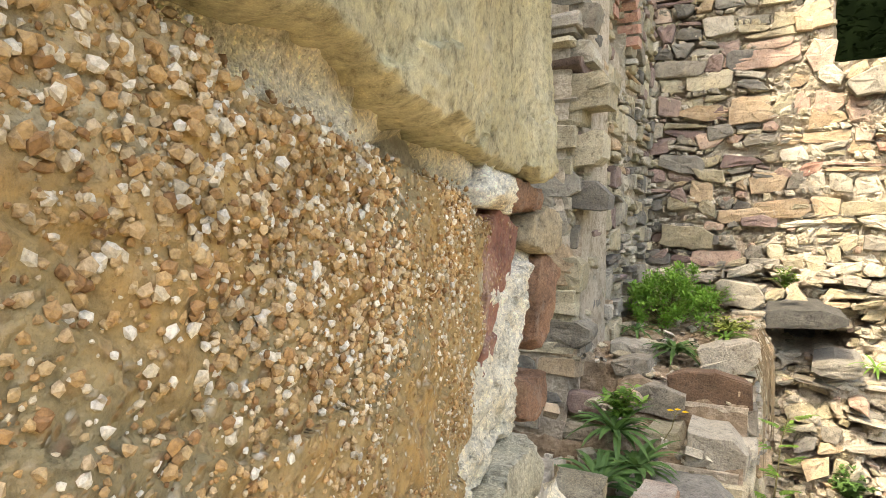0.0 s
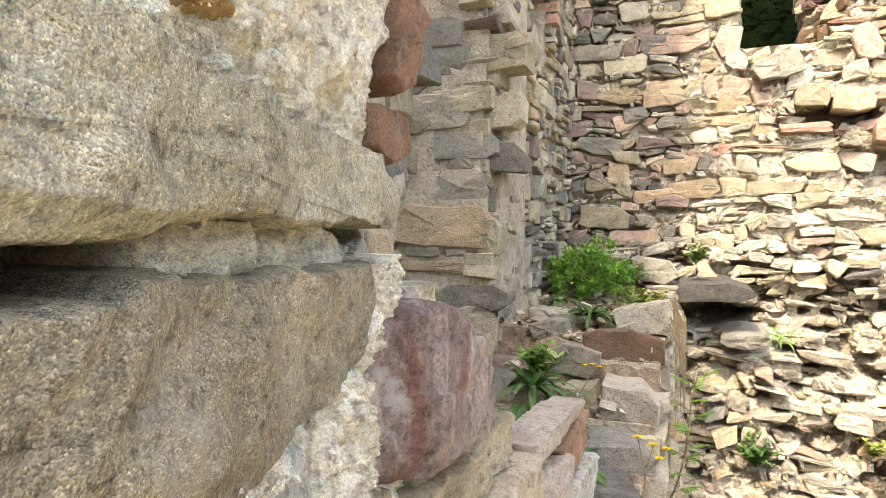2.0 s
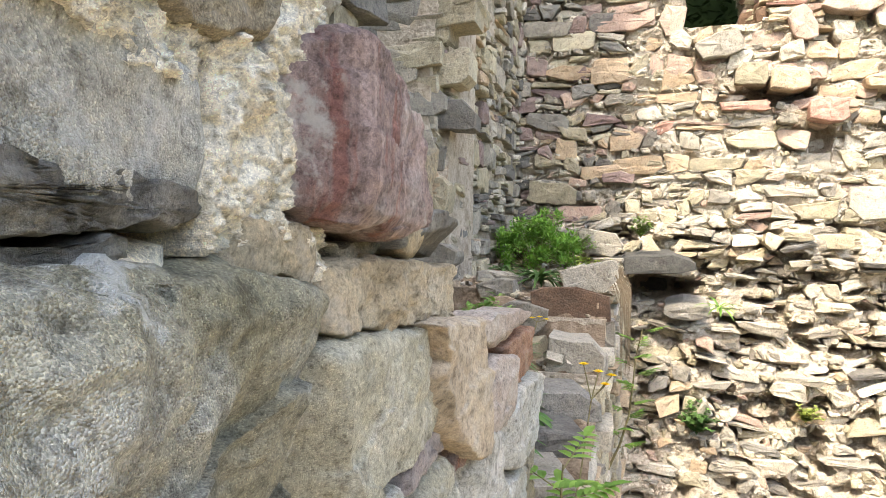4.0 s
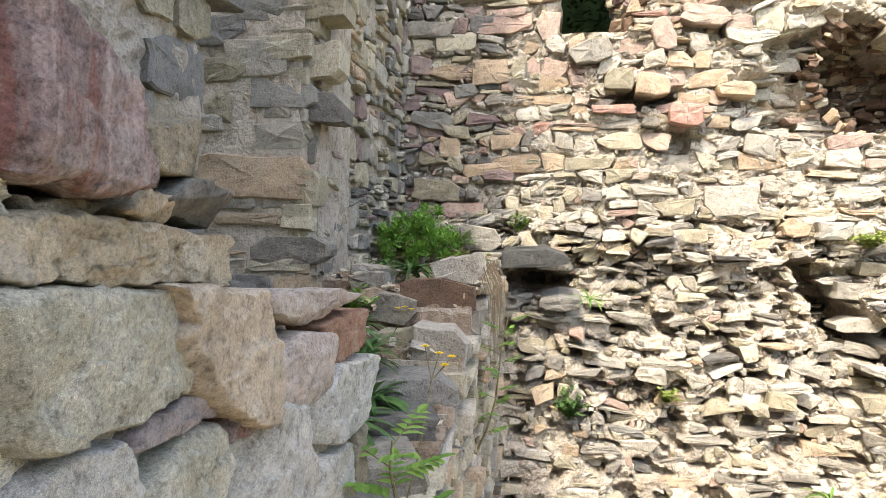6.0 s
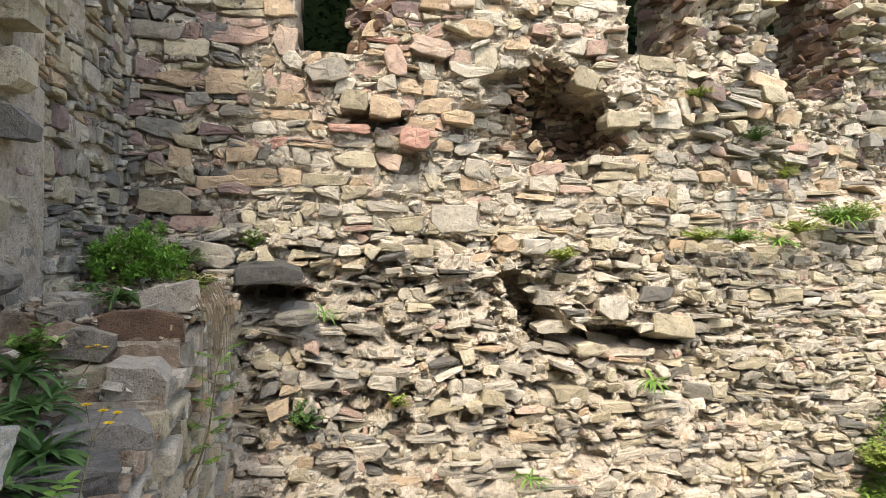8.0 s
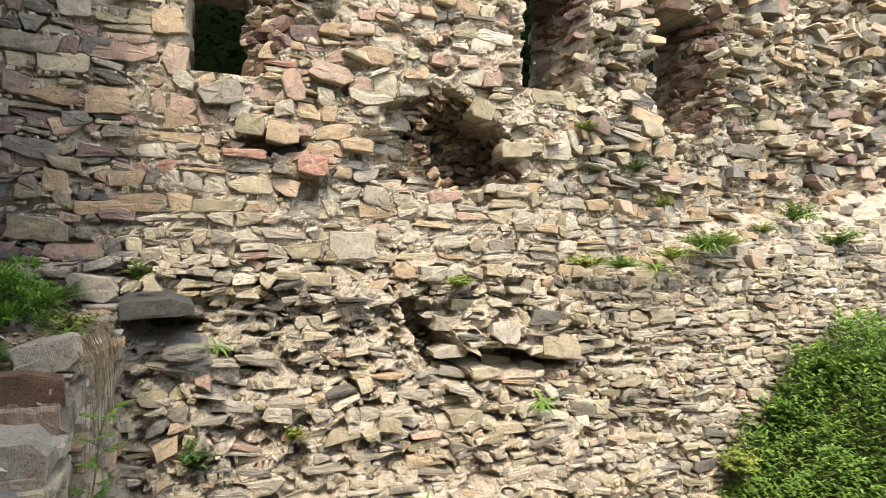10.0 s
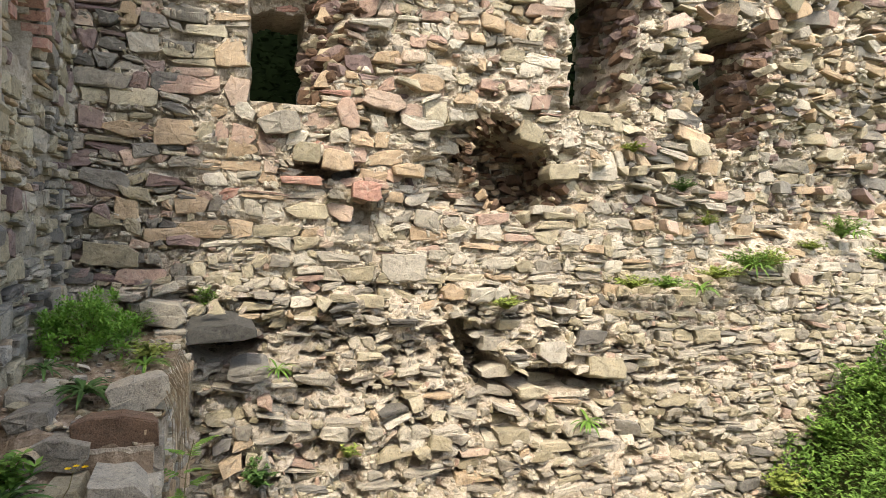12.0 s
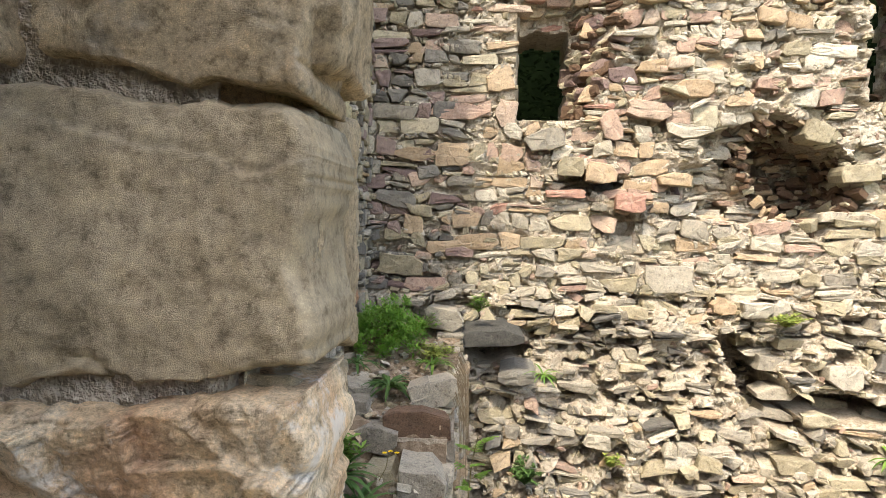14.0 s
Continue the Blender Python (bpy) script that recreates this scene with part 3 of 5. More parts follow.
def terrace_stones():
    """Loose small stones strewn over the terrace and steps."""
    rng = random.Random(17)
    mats = [M_GREY, M_CREAM, M_OLIVE, M_TAN]
    verts, faces, slots, off = [], [], [], 0
    for _ in range(520):
        x, y = -0.12 - 0.85 * rng.random(), 1.7 + 4.0 * rng.random()
        vs, fs = ROCKS[rng.randrange(len(ROCKS))]
        w = 0.015 + 0.07 * rng.random() ** 3
        m = Matrix.Translation((x, y, stub_top(y) + (0.10 - 0.04 * smooth(3.2, 3.7, y)) * smooth(-0.35, -0.85, x) - 0.03)) @ Euler((rng.uniform(-0.4, 0.4), rng.uniform(-0.4, 0.4), rng.uniform(0, 6.28))).to_matrix().to_4x4() @ Matrix.Diagonal((w * 1.4, w, w * 0.7, 1))
        a = np.array(m)
        verts.append(vs @ a[:3, :3].T + a[:3, 3])
        faces += [tuple(q + off for q in f) for f in fs]
        slots += [rng.randrange(len(mats))] * len(fs)
        off += len(vs)
    me = mesh_of("loose_stones", np.concatenate(verts).tolist(), faces, mats)
    me.polygons.foreach_set("material_index", slots)
    tagged(new("loose_stones", me), "small loose stones strewn over the terrace", "stones", kind="stuff")


terrace_stones()


# ---- inner wall behind the near wall ----
def box_parts(ob, lo, hi):
    return part_of("wall_core", box_mesh("wall_core", lo, hi, M_MORTAR), ob)


INNER = Face((-0.97, 0, 0), (0, 1, 0), (1, 0, 0), lambda u, v: rough(u, v, 3.0, 0.06))
wall_inner = bed("wall_inner", INNER, 0.9, 2.3, -1.4, 5.8, 0.04, M_MORTAR, 2.2, None, 0.03)
tagged(wall_inner, "rough rubble wall with thick spread mortar, in shade", "wall", kind="structure")
lay(LRNG, INNER, list(courses(LRNG, 0.95, 2.26, 0.5, 5.7, (0.12, 0.24), (0.18, 0.42), 0.1)), lambda u, v: (pick(LRNG, (M_OLIVE, 3), (M_GREY, 2), (M_TAN, 1.5), (M_DARK, 0.7)), 0.018, 4, 0.15),
    wall_inner, lambda u, v: abs(u - 2.1) + abs(v - 1.7))


# ---- near wall ----
def near_base(u, v):
    low = 0.10 * (1 - smooth(0.12, 0.62, u)) - 0.02 * smooth(0.8, 1.0, u)
    high = (0.17 - 0.1 * min(0.2, max(0.0, u - 0.15))) * (1 - smooth(0.34, 0.52, u))
    t = smooth(1.86, 2.0, v) * (u > 0.0)
    return low * (1 - t) + max(low, high) * t


def near_pits(u, v):
    """Open joints: the hole under the long slab, gaps beside the leaning slab and under the red block."""
    return (0.14 * blob(u, v, 0.605, 1.488, 0.040, 0.014, 0.3) + 0.11 * blob(u, v, 0.20, 1.476, 0.15, 0.022, 0.3) + 0.12 * blob(u, v, 0.97, 1.010, 0.13, 0.022, 0.3, -32)
            + 0.10 * blob(u, v, 0.75, 1.270, 0.10, 0.018, 0.3) + 0.08 * blob(u, v, 0.62, 1.02, 0.05, 0.05, 0.3)
            + 0.09 * blob(u, v, 0.40, 1.290, 0.15, 0.020, 0.3) + 0.10 * blob(u, v, 0.615, 1.11, 0.045, 0.080, 0.3))


def near_surf(u, v):
    return near_base(u, v) + rough(u, v, 7.0, 0.012) - 0.014 - near_pits(u, v)


def near_end(v):
    if v > 1.44:
        return 0.66 + 0.03 * math.sin(v * 23)
    return 0.84 + 0.14 * (1 - smooth(1.24, 1.27, v)) + 0.72 * (1 - smooth(0.80, 1.16, v))


NEAR = Face((-0.20, 0, 0), (0, 1, 0), (1, 0, 0), near_surf)
wall_near = bed("wall_near", NEAR, -2.5, 1.9, -1.4, 5.4, 0.024, M_MORTAR, 0.6, lambda u, v: u < near_end(v) and not (v > 1.87 and -0.4 < u < 0.15), 0.01)
tagged(wall_near, "thick rubble wall of large stones in pale lime mortar", "wall", kind="structure")
box_parts(wall_near, (-3.2, -2.5, -1.4), (-0.7, 0.9, 5.4))


def crumb(name, u0, u1, v0, v1, step):
    """Crumbling mortar in front of the bed, worked finely where it is seen close by."""
    nu, nv = round((u1 - u0) / step), round((v1 - v0) / step)
    verts, faces = [], []
    for i in range(nu + 1):
        for j in range(nv + 1):
            u, v = u0 + (u1 - u0) * i / nu, v0 + (v1 - v0) * j / nv
            n = rough(u, v, 11.0, 0.012) + rough(u, v, 45.0, 0.005) + 0.004 * abs(noise.noise(Vector((u * 90, v * 90, 2))))
            deep = 0.022 * smooth(-0.05, 0.3, noise.noise(Vector((u * 7, v * 13, 8.1))))
            verts.append((-0.197 + near_base(u, v) + n - deep - near_pits(u, v), u, v))
    for i in range(nu):
        for j in range(nv):
            if u0 + (u1 - u0) * (i + 1) / nu > near_end(v0 + (v1 - v0) * (j + 0.5) / nv) - 0.01:
                continue
            a = i * (nv + 1) + j
            faces.append((a, a + nv + 1, a + nv + 2, a + 1))
    me = mesh_of(name, verts, faces, [M_LIME])
    me.polygons.foreach_set("use_smooth", [True] * len(faces))
    return part_of(name, me, wall_near, "crumbling pale lime mortar")


def close_mat(name, a, b, c, grain=260.0, grit=0.5, relief=0.7, patch=14.0, pale=0.3, pale_col=(0.50, 0.47, 0.40), stripe=None, mottle=0.85):
    """Stone seen from a hand's width: stains, mottling, single grains and fine pits."""
    mat = bpy.data.materials.new(name)
    nt, nodes, bsdf = wire(mat)
    p = nt.nodes.new("ShaderNodeNewGeometry").outputs["Position"]
    patches = noise_of(nt, p, patch, 8.0, 0.65)
    col = ramp(nt, patches, [(0.30, a), (0.50, b), (0.68, c)])
    mott = noise_of(nt, p, patch * 6, 6.0, 0.7)
    col = blend(nt, mottle, col, ramp(nt, mott, [(0.32, (0.40, 0.38, 0.34)), (0.46, (1, 1, 1)), (0.72, (1.35, 1.3, 1.2))]), "MULTIPLY")
    vor = node(nt, "ShaderNodeTexVoronoi", Scale=grain)
    nt.links.new(p, vor.inputs["Vector"])
    hue = nt.nodes.new("ShaderNodeSeparateColor")
    nt.links.new(vor.outputs["Color"], hue.inputs[0])
    col = blend(nt, grit, col, ramp(nt, hue.outputs[0], [(0.0, (0.45, 0.42, 0.38)), (0.35, (0.9, 0.88, 0.85)), (0.8, (1.1, 1.08, 1.02)), (1.0, (1.9, 1.85, 1.7))]), "MULTIPLY")
    col = blend(nt, 0.9, col, ramp(nt, noise_of(nt, p, patch * 28, 4.0, 0.75), [(0.32, (0.5, 0.48, 0.44)), (0.47, (1, 1, 1)), (0.7, (1.4, 1.38, 1.3))]), "MULTIPLY")
    if stripe:
        bands = noise_of(nt, p, 1.0, 5.0, 0.6, (30.0, 55.0, 5.0))
        col = blend(nt, 0.8, col, ramp(nt, bands, [(0.36, stripe[0]), (0.46, (1, 1, 1)), (0.54, (1, 1, 1)), (0.64, stripe[1])]), "MULTIPLY")
    lich = ramp(nt, noise_of(nt, p, patch * 1.7, 9.0, 0.72), [(0.56, (0, 0, 0)), (0.63, (1, 1, 1))])
    col = blend(nt, math2(nt, "MULTIPLY", lich, pale), col, pale_col)
    nt.links.new(col, bsdf.inputs["Base Color"])
    bsdf.inputs["Roughness"].default_value = 0.85
    bsdf.inputs["Specular IOR Level"].default_value = 0.25
    h = math2(nt, "ADD", math2(nt, "MULTIPLY", vor.outputs["Distance"], -0.5 * grit), math2(nt, "MULTIPLY", mott, 1.0))
    h = math2(nt, "ADD", h, math2(nt, "MULTIPLY", noise_of(nt, p, patch * 25, 5.0, 0.7), 0.5))
    bp = node(nt, "ShaderNodeBump", Strength=min(1.0, relief * 1.25), Distance=0.006)
    nt.links.new(h, bp.inputs["Height"])
    nt.links.new(bp.outputs[0], bsdf.inputs["Normal"])
    return mat


def grit_mat(name, stops):
    """Coarse gritstone: ochre and grey-olive matrix with single quartz grains, pale, orange and rust."""
    mat = bpy.data.materials.new(name)
    nt, nodes, bsdf = wire(mat)
    p = nt.nodes.new("ShaderNodeNewGeometry").outputs["Position"]
    base = ramp(nt, noise_of(nt, p, 9.0, 6.0, 0.6), [(0.34 + 0.11 * i, c) for i, c in enumerate(stops)])
    base = blend(nt, 0.8, base, ramp(nt, noise_of(nt, p, 170.0, 5.0, 0.75), [(0.3, (0.4, 0.37, 0.33)), (0.5, (1, 1, 1)), (0.7, (1.35, 1.3, 1.2))]), "MULTIPLY")
    hgt = math2(nt, "MULTIPLY", noise_of(nt, p, 420.0, 4.0, 0.75), 0.35)
    drift = nt.nodes.new("ShaderNodeVectorMath")
    drift.operation = "MULTIPLY_ADD"
    wob = node(nt, "ShaderNodeTexNoise", Scale=130.0, Detail=3.0)
    nt.links.new(p, wob.inputs["Vector"])
    nt.links.new(wob.outputs["Color"], drift.inputs[0])
    drift.inputs[1].default_value = (0.006, 0.006, 0.006)
    nt.links.new(p, drift.inputs[2])
    for scale, rate, top in ((170.0, 0.62, 0.7), (330.0, 0.6, 0.45)):
        vor = node(nt, "ShaderNodeTexVoronoi", Scale=scale)
        nt.links.new(drift.outputs[0], vor.inputs["Vector"])
        hue = nt.nodes.new("ShaderNodeSeparateColor")
        nt.links.new(vor.outputs["Color"], hue.inputs[0])
        dome = ramp(nt, vor.outputs["Distance"], [(0.05, (1, 1, 1)), (0.48, (0, 0, 0))])
        crowd = ramp(nt, noise_of(nt, p, 16.0, 4.0, 0.6), [(0.36, (0, 0, 0)), (0.54, (1, 1, 1))])
        there = math2(nt, "MULTIPLY", math2(nt, "MULTIPLY", dome, math2(nt, "LESS_THAN", hue.outputs[1], rate)), crowd)
        shade = ramp(nt, hue.outputs[0], [(0.0, (0.20, 0.10, 0.05)), (0.3, (0.38, 0.21, 0.08)), (0.65, (0.44, 0.31, 0.16)), (0.9, (0.52, 0.44, 0.33)), (1.0, (0.62, 0.58, 0.50))])
        base = blend(nt, math2(nt, "MULTIPLY", there, 0.95), base, shade)
        hgt = math2(nt, "ADD", hgt, math2(nt, "MULTIPLY", there, top))
    nt.links.new(base, bsdf.inputs["Base Color"])
    bsdf.inputs["Roughness"].default_value = 0.75
    bsdf.inputs["Specular IOR Level"].default_value = 0.3
    bp = node(nt, "ShaderNodeBump", Strength=1.0, Distance=0.003)
    nt.links.new(hgt, bp.inputs["Height"])
    nt.links.new(bp.outputs[0], bsdf.inputs["Normal"])
    return mat


def big_stone(quad, out, mat, seed, nu=48, nv=36, bulge=0.004, relief=0.004, scale=14.0, lean=(0.0, 0.0), name="stone", label="", facet=0.006, fs=11.0, end=False, plane=None, deep=0.07):
    """A large stone of the near wall between four corners (along, up), lower ones first: broken rim, faceted split front."""
    (ya, za), (yb, zb), (yc, zc), (yd, zd) = quad
    verts, faces = [], []
    for i in range(nu + 1):
        for j in range(nv + 1):
            s, t = 2 * i / nu - 1, 2 * j / nv - 1
            s, t = math.copysign(abs(s) ** 0.7, s), math.copysign(abs(t) ** 0.7, t)
            r = (abs(s) ** 12 + abs(t) ** 12) ** (1 / 12)
            m = max(abs(s), abs(t), 1e-6)
            pull = 1 - 0.5 * (1 - m / max(r, 1e-6))
            p, q = (s * pull + 1) / 2, (t * pull + 1) / 2
            y = (ya * (1 - p) + yb * p) * (1 - q) + (yd * (1 - p) + yc * p) * q
            z = (za * (1 - p) + zb * p) * (1 - q) + (zd * (1 - p) + zc * p) * q
            edge = smooth(0.5, 1.0, m)
            y0, z0 = y, z
            y += edge * 0.010 * noise.fractal(Vector((y0 * 13, z0 * 13, seed)), 0.7, 2.0, 5)
            z += edge * 0.009 * noise.fractal(Vector((y0 * 13, z0 * 13, seed + 9)), 0.7, 2.0, 5)
            n = relief * 1.3 * noise.fractal(Vector((y * scale, z * scale, seed)), 0.5, 2.1, 7)
            if facet:
                k = noise.voronoi(Vector((y * fs + 0.15 * n / relief, z * fs * 1.5, seed * 1.7)))[1][0]
                g = noise.cell_vector(k * 3.1)
                n += facet * ((y * fs - k.x) * g.x * 1.3 + (z * fs * 1.5 - k.y) * g.y * 1.3 + 0.5 * (g.z - 0.5))
            rim = smooth(0.93, 1.0, m + 0.05 * noise.noise(Vector((y * 25, z * 25, seed + 5))))
            front = out + bulge * (1 - m * m) + lean[0] * s + lean[1] * t + n
            prof = front - rim * rim * 0.009 - deep * (m > 0.995)
            verts.append((y, 0.165 - prof, z) if end else ((-0.20 + near_base(y, z) if plane is None else plane) + prof, y, z))
    for i in range(nu):
        for j in range(nv):
            a = i * (nv + 1) + j
            faces.append((a, a + nv + 1, a + nv + 2, a + 1))
    me = mesh_of(name, verts, faces, [mat])
    me.polygons.foreach_set("use_smooth", [True] * len(faces))
    return part_of(name, me, wall_near, label)


GOLD = (1 + math.sqrt(5)) / 2
ICO = [Vector(p).normalized() for a in (-1, 1) for b in (-GOLD, GOLD) for p in ((0, a, b), (a, b, 0), (b, 0, a))]
ICO_EDGE = min((p - q).length for p, q in itertools.combinations(ICO, 2)) * 1.01
ICO_FACES = [(i, j, k) if (ICO[j] - ICO[i]).cross(ICO[k] - ICO[i]).dot(ICO[i]) > 0 else (i, k, j) for i, j, k in itertools.combinations(range(12), 3)
             if max((ICO[i] - ICO[j]).length, (ICO[j] - ICO[k]).length, (ICO[k] - ICO[i]).length) < ICO_EDGE]


def wall_stone(outline, out, mat, seed, cuts=(), bulge=0.001, relief=0.004, scale=14.0, facet=0.005, fs=11.0, label="", name="stone", edge=0.008, k=150, rings=34, deep=0.07, grains=0, rimw=0.010):
    """A stone of the near wall with the corners given as (along, up). cuts: (along, up, way along, way up, slope) of a break
    beyond which the front falls away."""
    n = len(outline)
    legs = [math.dist(outline[i], outline[(i + 1) % n]) for i in range(n)]
    total, pts = sum(legs), []
    for q in range(k):
        d, i = total * q / k, 0
        while d > legs[i]:
            d -= legs[i]
            i += 1
        a, b = outline[i], outline[(i + 1) % n]
        pts.append((a[0] + (b[0] - a[0]) * d / legs[i], a[1] + (b[1] - a[1]) * d / legs[i]))
    cu, cv = sum(p[0] for p in pts) / k, sum(p[1] for p in pts) / k
    verts, faces = [], []

    def spot(u, v, f, sunk=0.0):
        e = edge * smooth(0.55, 1.0, f)
        y = u + e * noise.fractal(Vector((u * 16, v * 16, seed)), 0.6, 2.0, 5)
        z = v + e * noise.fractal(Vector((u * 16, v * 16, seed + 9)), 0.6, 2.0, 5)
        h = relief * 1.3 * noise.fractal(Vector((y * scale, z * scale, seed)), 0.6, 2.0, 4)
        if facet:
            c = noise.voronoi(Vector((y * fs + 0.2 * h / relief, z * fs * 1.5, seed * 1.7)))[1][0]
            g = noise.cell_vector(c * 3.1)
            h += facet * ((y * fs - c.x) * g.x * 1.3 + (z * fs * 1.5 - c.y) * g.y * 1.3 + 0.5 * (g.z - 0.5))
        for a, b, da, db, slope in cuts:
            h -= slope * max(0.0, (y - a) * da + (z - b) * db + 0.004 * noise.noise(Vector((y * 40, z * 40, seed))))
        lost = smooth(1 - rimw * 6, 1.0, f + 0.03 * noise.noise(Vector((y * 25, z * 25, seed + 5))))
        verts.append((-0.20 + near_base(y, z) + out + bulge * (1 - f * f) + h - lost * lost * rimw - sunk, y, z))

    spot(cu, cv, 0.0)
    for r in range(1, rings + 1):
        f = (r / rings) ** 0.85
        for u, v in pts:
            spot(cu + (u - cu) * f, cv + (v - cv) * f, f)
    for u, v in pts:
        spot(u, v, 1.0, deep)
    for i in range(k):
        faces.append((0, 1 + i, 1 + (i + 1) % k))
    for r in range(rings):
        for i in range(k):
            a, b = 1 + r * k + i, 1 + r * k + (i + 1) % k
            faces.append((a, a + k, b + k, b))
    me = mesh_of(name, verts, faces, [mat])
    me.polygons.foreach_set("use_smooth", [True] * len(faces))
    ob = part_of(name, me, wall_near, label)
    if grains:
        gv, gf, rng = [], [], random.Random(seed)
        while len(gf) < 20 * grains:
            f = math.sqrt(rng.random()) * 0.985
            r = min(rings - 1, int(rings * f ** (1 / 0.85)))
            x, y, z = verts[1 + r * k + rng.randrange(k)]
            crowd = noise.noise(Vector((y * 15, z * 15, 3.0))) + 0.5 * noise.noise(Vector((y * 40, z * 40, 8.0))) + 4.5 * (z - 1.63)
            if rng.random() > smooth(-0.5, 0.45, crowd):
                continue
            size = 0.00045 + 0.0013 * rng.random() ** 2.2 * (0.5 + smooth(-0.3, 0.6, crowd))
            turn = Euler((rng.uniform(0, 6.28), rng.uniform(0, 6.28), rng.uniform(0, 6.28))).to_matrix()
            y, z, o = y + rng.gauss(0, 0.002), z + rng.gauss(0, 0.002), len(gv)
            for p in ICO:
                q = turn @ (Vector(p) * size * rng.uniform(0.55, 1.15))
                gv.append((x + q.x * 0.8 + size * 0.15, y + q.y, z + q.z))
            gf += [tuple(o + i for i in t) for t in ICO_FACES]
        tagged(part_of("grains", mesh_of("grains", gv, gf, [M_GRAIN]), ob, "pale and rust-coloured quartz grains"), kind="stuff")
    return ob


M_LIME = close_mat("crumbled_lime", (0.58, 0.50, 0.36), (0.74, 0.67, 0.53), (0.83, 0.79, 0.68), 1200.0, 0.4, 0.9, 10.0, 0.45, (0.50, 0.42, 0.25))
M_OCHRE = grit_mat("ochre_gritstone", [(0.18, 0.155, 0.095), (0.25, 0.185, 0.09), (0.32, 0.195, 0.07), (0.31, 0.275, 0.185)])
M_GRAIN = stone_mat("quartz_grain", [(0.24, 0.13, 0.06), (0.36, 0.21, 0.09), (0.42, 0.30, 0.16), (0.40, 0.24, 0.10), (0.50, 0.41, 0.28), (0.62, 0.57, 0.48)], grain=900.0, lichen=0.0, relief=0.1)
M_REDGRIT = grit_mat("red_gritstone", [(0.13, 0.055, 0.04), (0.20, 0.085, 0.06), (0.25, 0.11, 0.075), (0.27, 0.16, 0.12)])
M_SMOOTH = close_mat("smooth_olive_stone", (0.28, 0.24, 0.14), (0.36, 0.32, 0.20), (0.42, 0.38, 0.26), 2000.0, 0.2, 0.5, 7.0, 0.2)
M_BLOCK = close_mat("grey_block_stone", (0.20, 0.17, 0.12), (0.305, 0.265, 0.19), (0.40, 0.355, 0.265), 1000.0, 0.65, 0.9, 9.0, 0.25)
M_SLAB = close_mat("grey_green_slab", (0.29, 0.265, 0.19), (0.39, 0.365, 0.275), (0.48, 0.455, 0.365), 1000.0, 0.55, 0.9, 9.0, 0.3)
M_GREYGREEN = close_mat("grey_green_stone", (0.27, 0.25, 0.18), (0.37, 0.35, 0.27), (0.46, 0.44, 0.37), 1000.0, 0.5, 0.8, 7.0, 0.3, (0.62, 0.60, 0.53))
M_PALE = close_mat("pale_blue_grey_stone", (0.29, 0.275, 0.225), (0.38, 0.37, 0.325), (0.46, 0.455, 0.42), 1000.0, 0.5, 0.8, 6.0, 0.35, (0.62, 0.61, 0.56))
M_BLUE = close_mat("blue_grey_stone", (0.15, 0.14, 0.085), (0.24, 0.225, 0.165), (0.36, 0.35, 0.30), 1000.0, 0.6, 0.9, 6.0, 0.6, (0.62, 0.61, 0.55))
M_BROWN = close_mat("brown_slab", (0.27, 0.225, 0.165), (0.37, 0.30, 0.215), (0.44, 0.375, 0.285), 2200.0, 0.35, 0.6, 8.0, 0.3)
M_PORPHYR = close_mat("red_porphyry", (0.20, 0.135, 0.12), (0.29, 0.22, 0.20), (0.36, 0.325, 0.30), 2000.0, 0.45, 0.8, 9.0, 0.6, (0.52, 0.49, 0.41), ((0.85, 0.5, 0.43), (1.6, 1.65, 1.65)))
M_PURPLE_CLOSE = close_mat("purple_grey_stone", (0.20, 0.165, 0.155), (0.27, 0.235, 0.225), (0.34, 0.31, 0.29), 1800.0, 0.35, 0.7, 9.0, 0.3)
M_CTAN = close_mat("tan_stone", (0.33, 0.26, 0.165), (0.45, 0.37, 0.25), (0.53, 0.46, 0.34), 2200.0, 0.4, 0.8, 9.0, 0.3)
M_CLOSE_DARK = close_mat("dark_close_slate", (0.09, 0.085, 0.07), (0.15, 0.14, 0.12), (0.24, 0.23, 0.19), 2000.0, 0.3, 0.8, 12.0, 0.2)
M_ROSE = close_mat("rose_stone", (0.26, 0.20, 0.165), (0.34, 0.285, 0.24), (0.40, 0.36, 0.31), 2200.0, 0.35, 0.6, 9.0, 0.35)

M_WARM = close_mat("warm_grey_stone", (0.20, 0.17, 0.115), (0.30, 0.25, 0.17), (0.41, 0.345, 0.24), 2200.0, 0.3, 0.5, 4.0, 0.25, (0.44, 0.39, 0.29), mottle=0.35)
M_RUSTY = close_mat("rusty_stone", (0.19, 0.11, 0.07), (0.30, 0.17, 0.11), (0.37, 0.25, 0.17), 2200.0, 0.4, 0.8, 14.0, 0.2)
M_VEIN = close_mat("veined_tan_stone", (0.46, 0.29, 0.18), (0.60, 0.47, 0.31), (0.68, 0.60, 0.46), 2200.0, 0.25, 0.7, 12.0, 0.8, (0.78, 0.74, 0.66))
crumb("mortar", 0.05, 1.06, 1.00, 1.90, 0.0065)
crumb("mortar", 0.15, 0.70, 1.88, 2.50, 0.009)
crumb("mortar", 0.5, 1.80, 0.55, 1.02, 0.010)
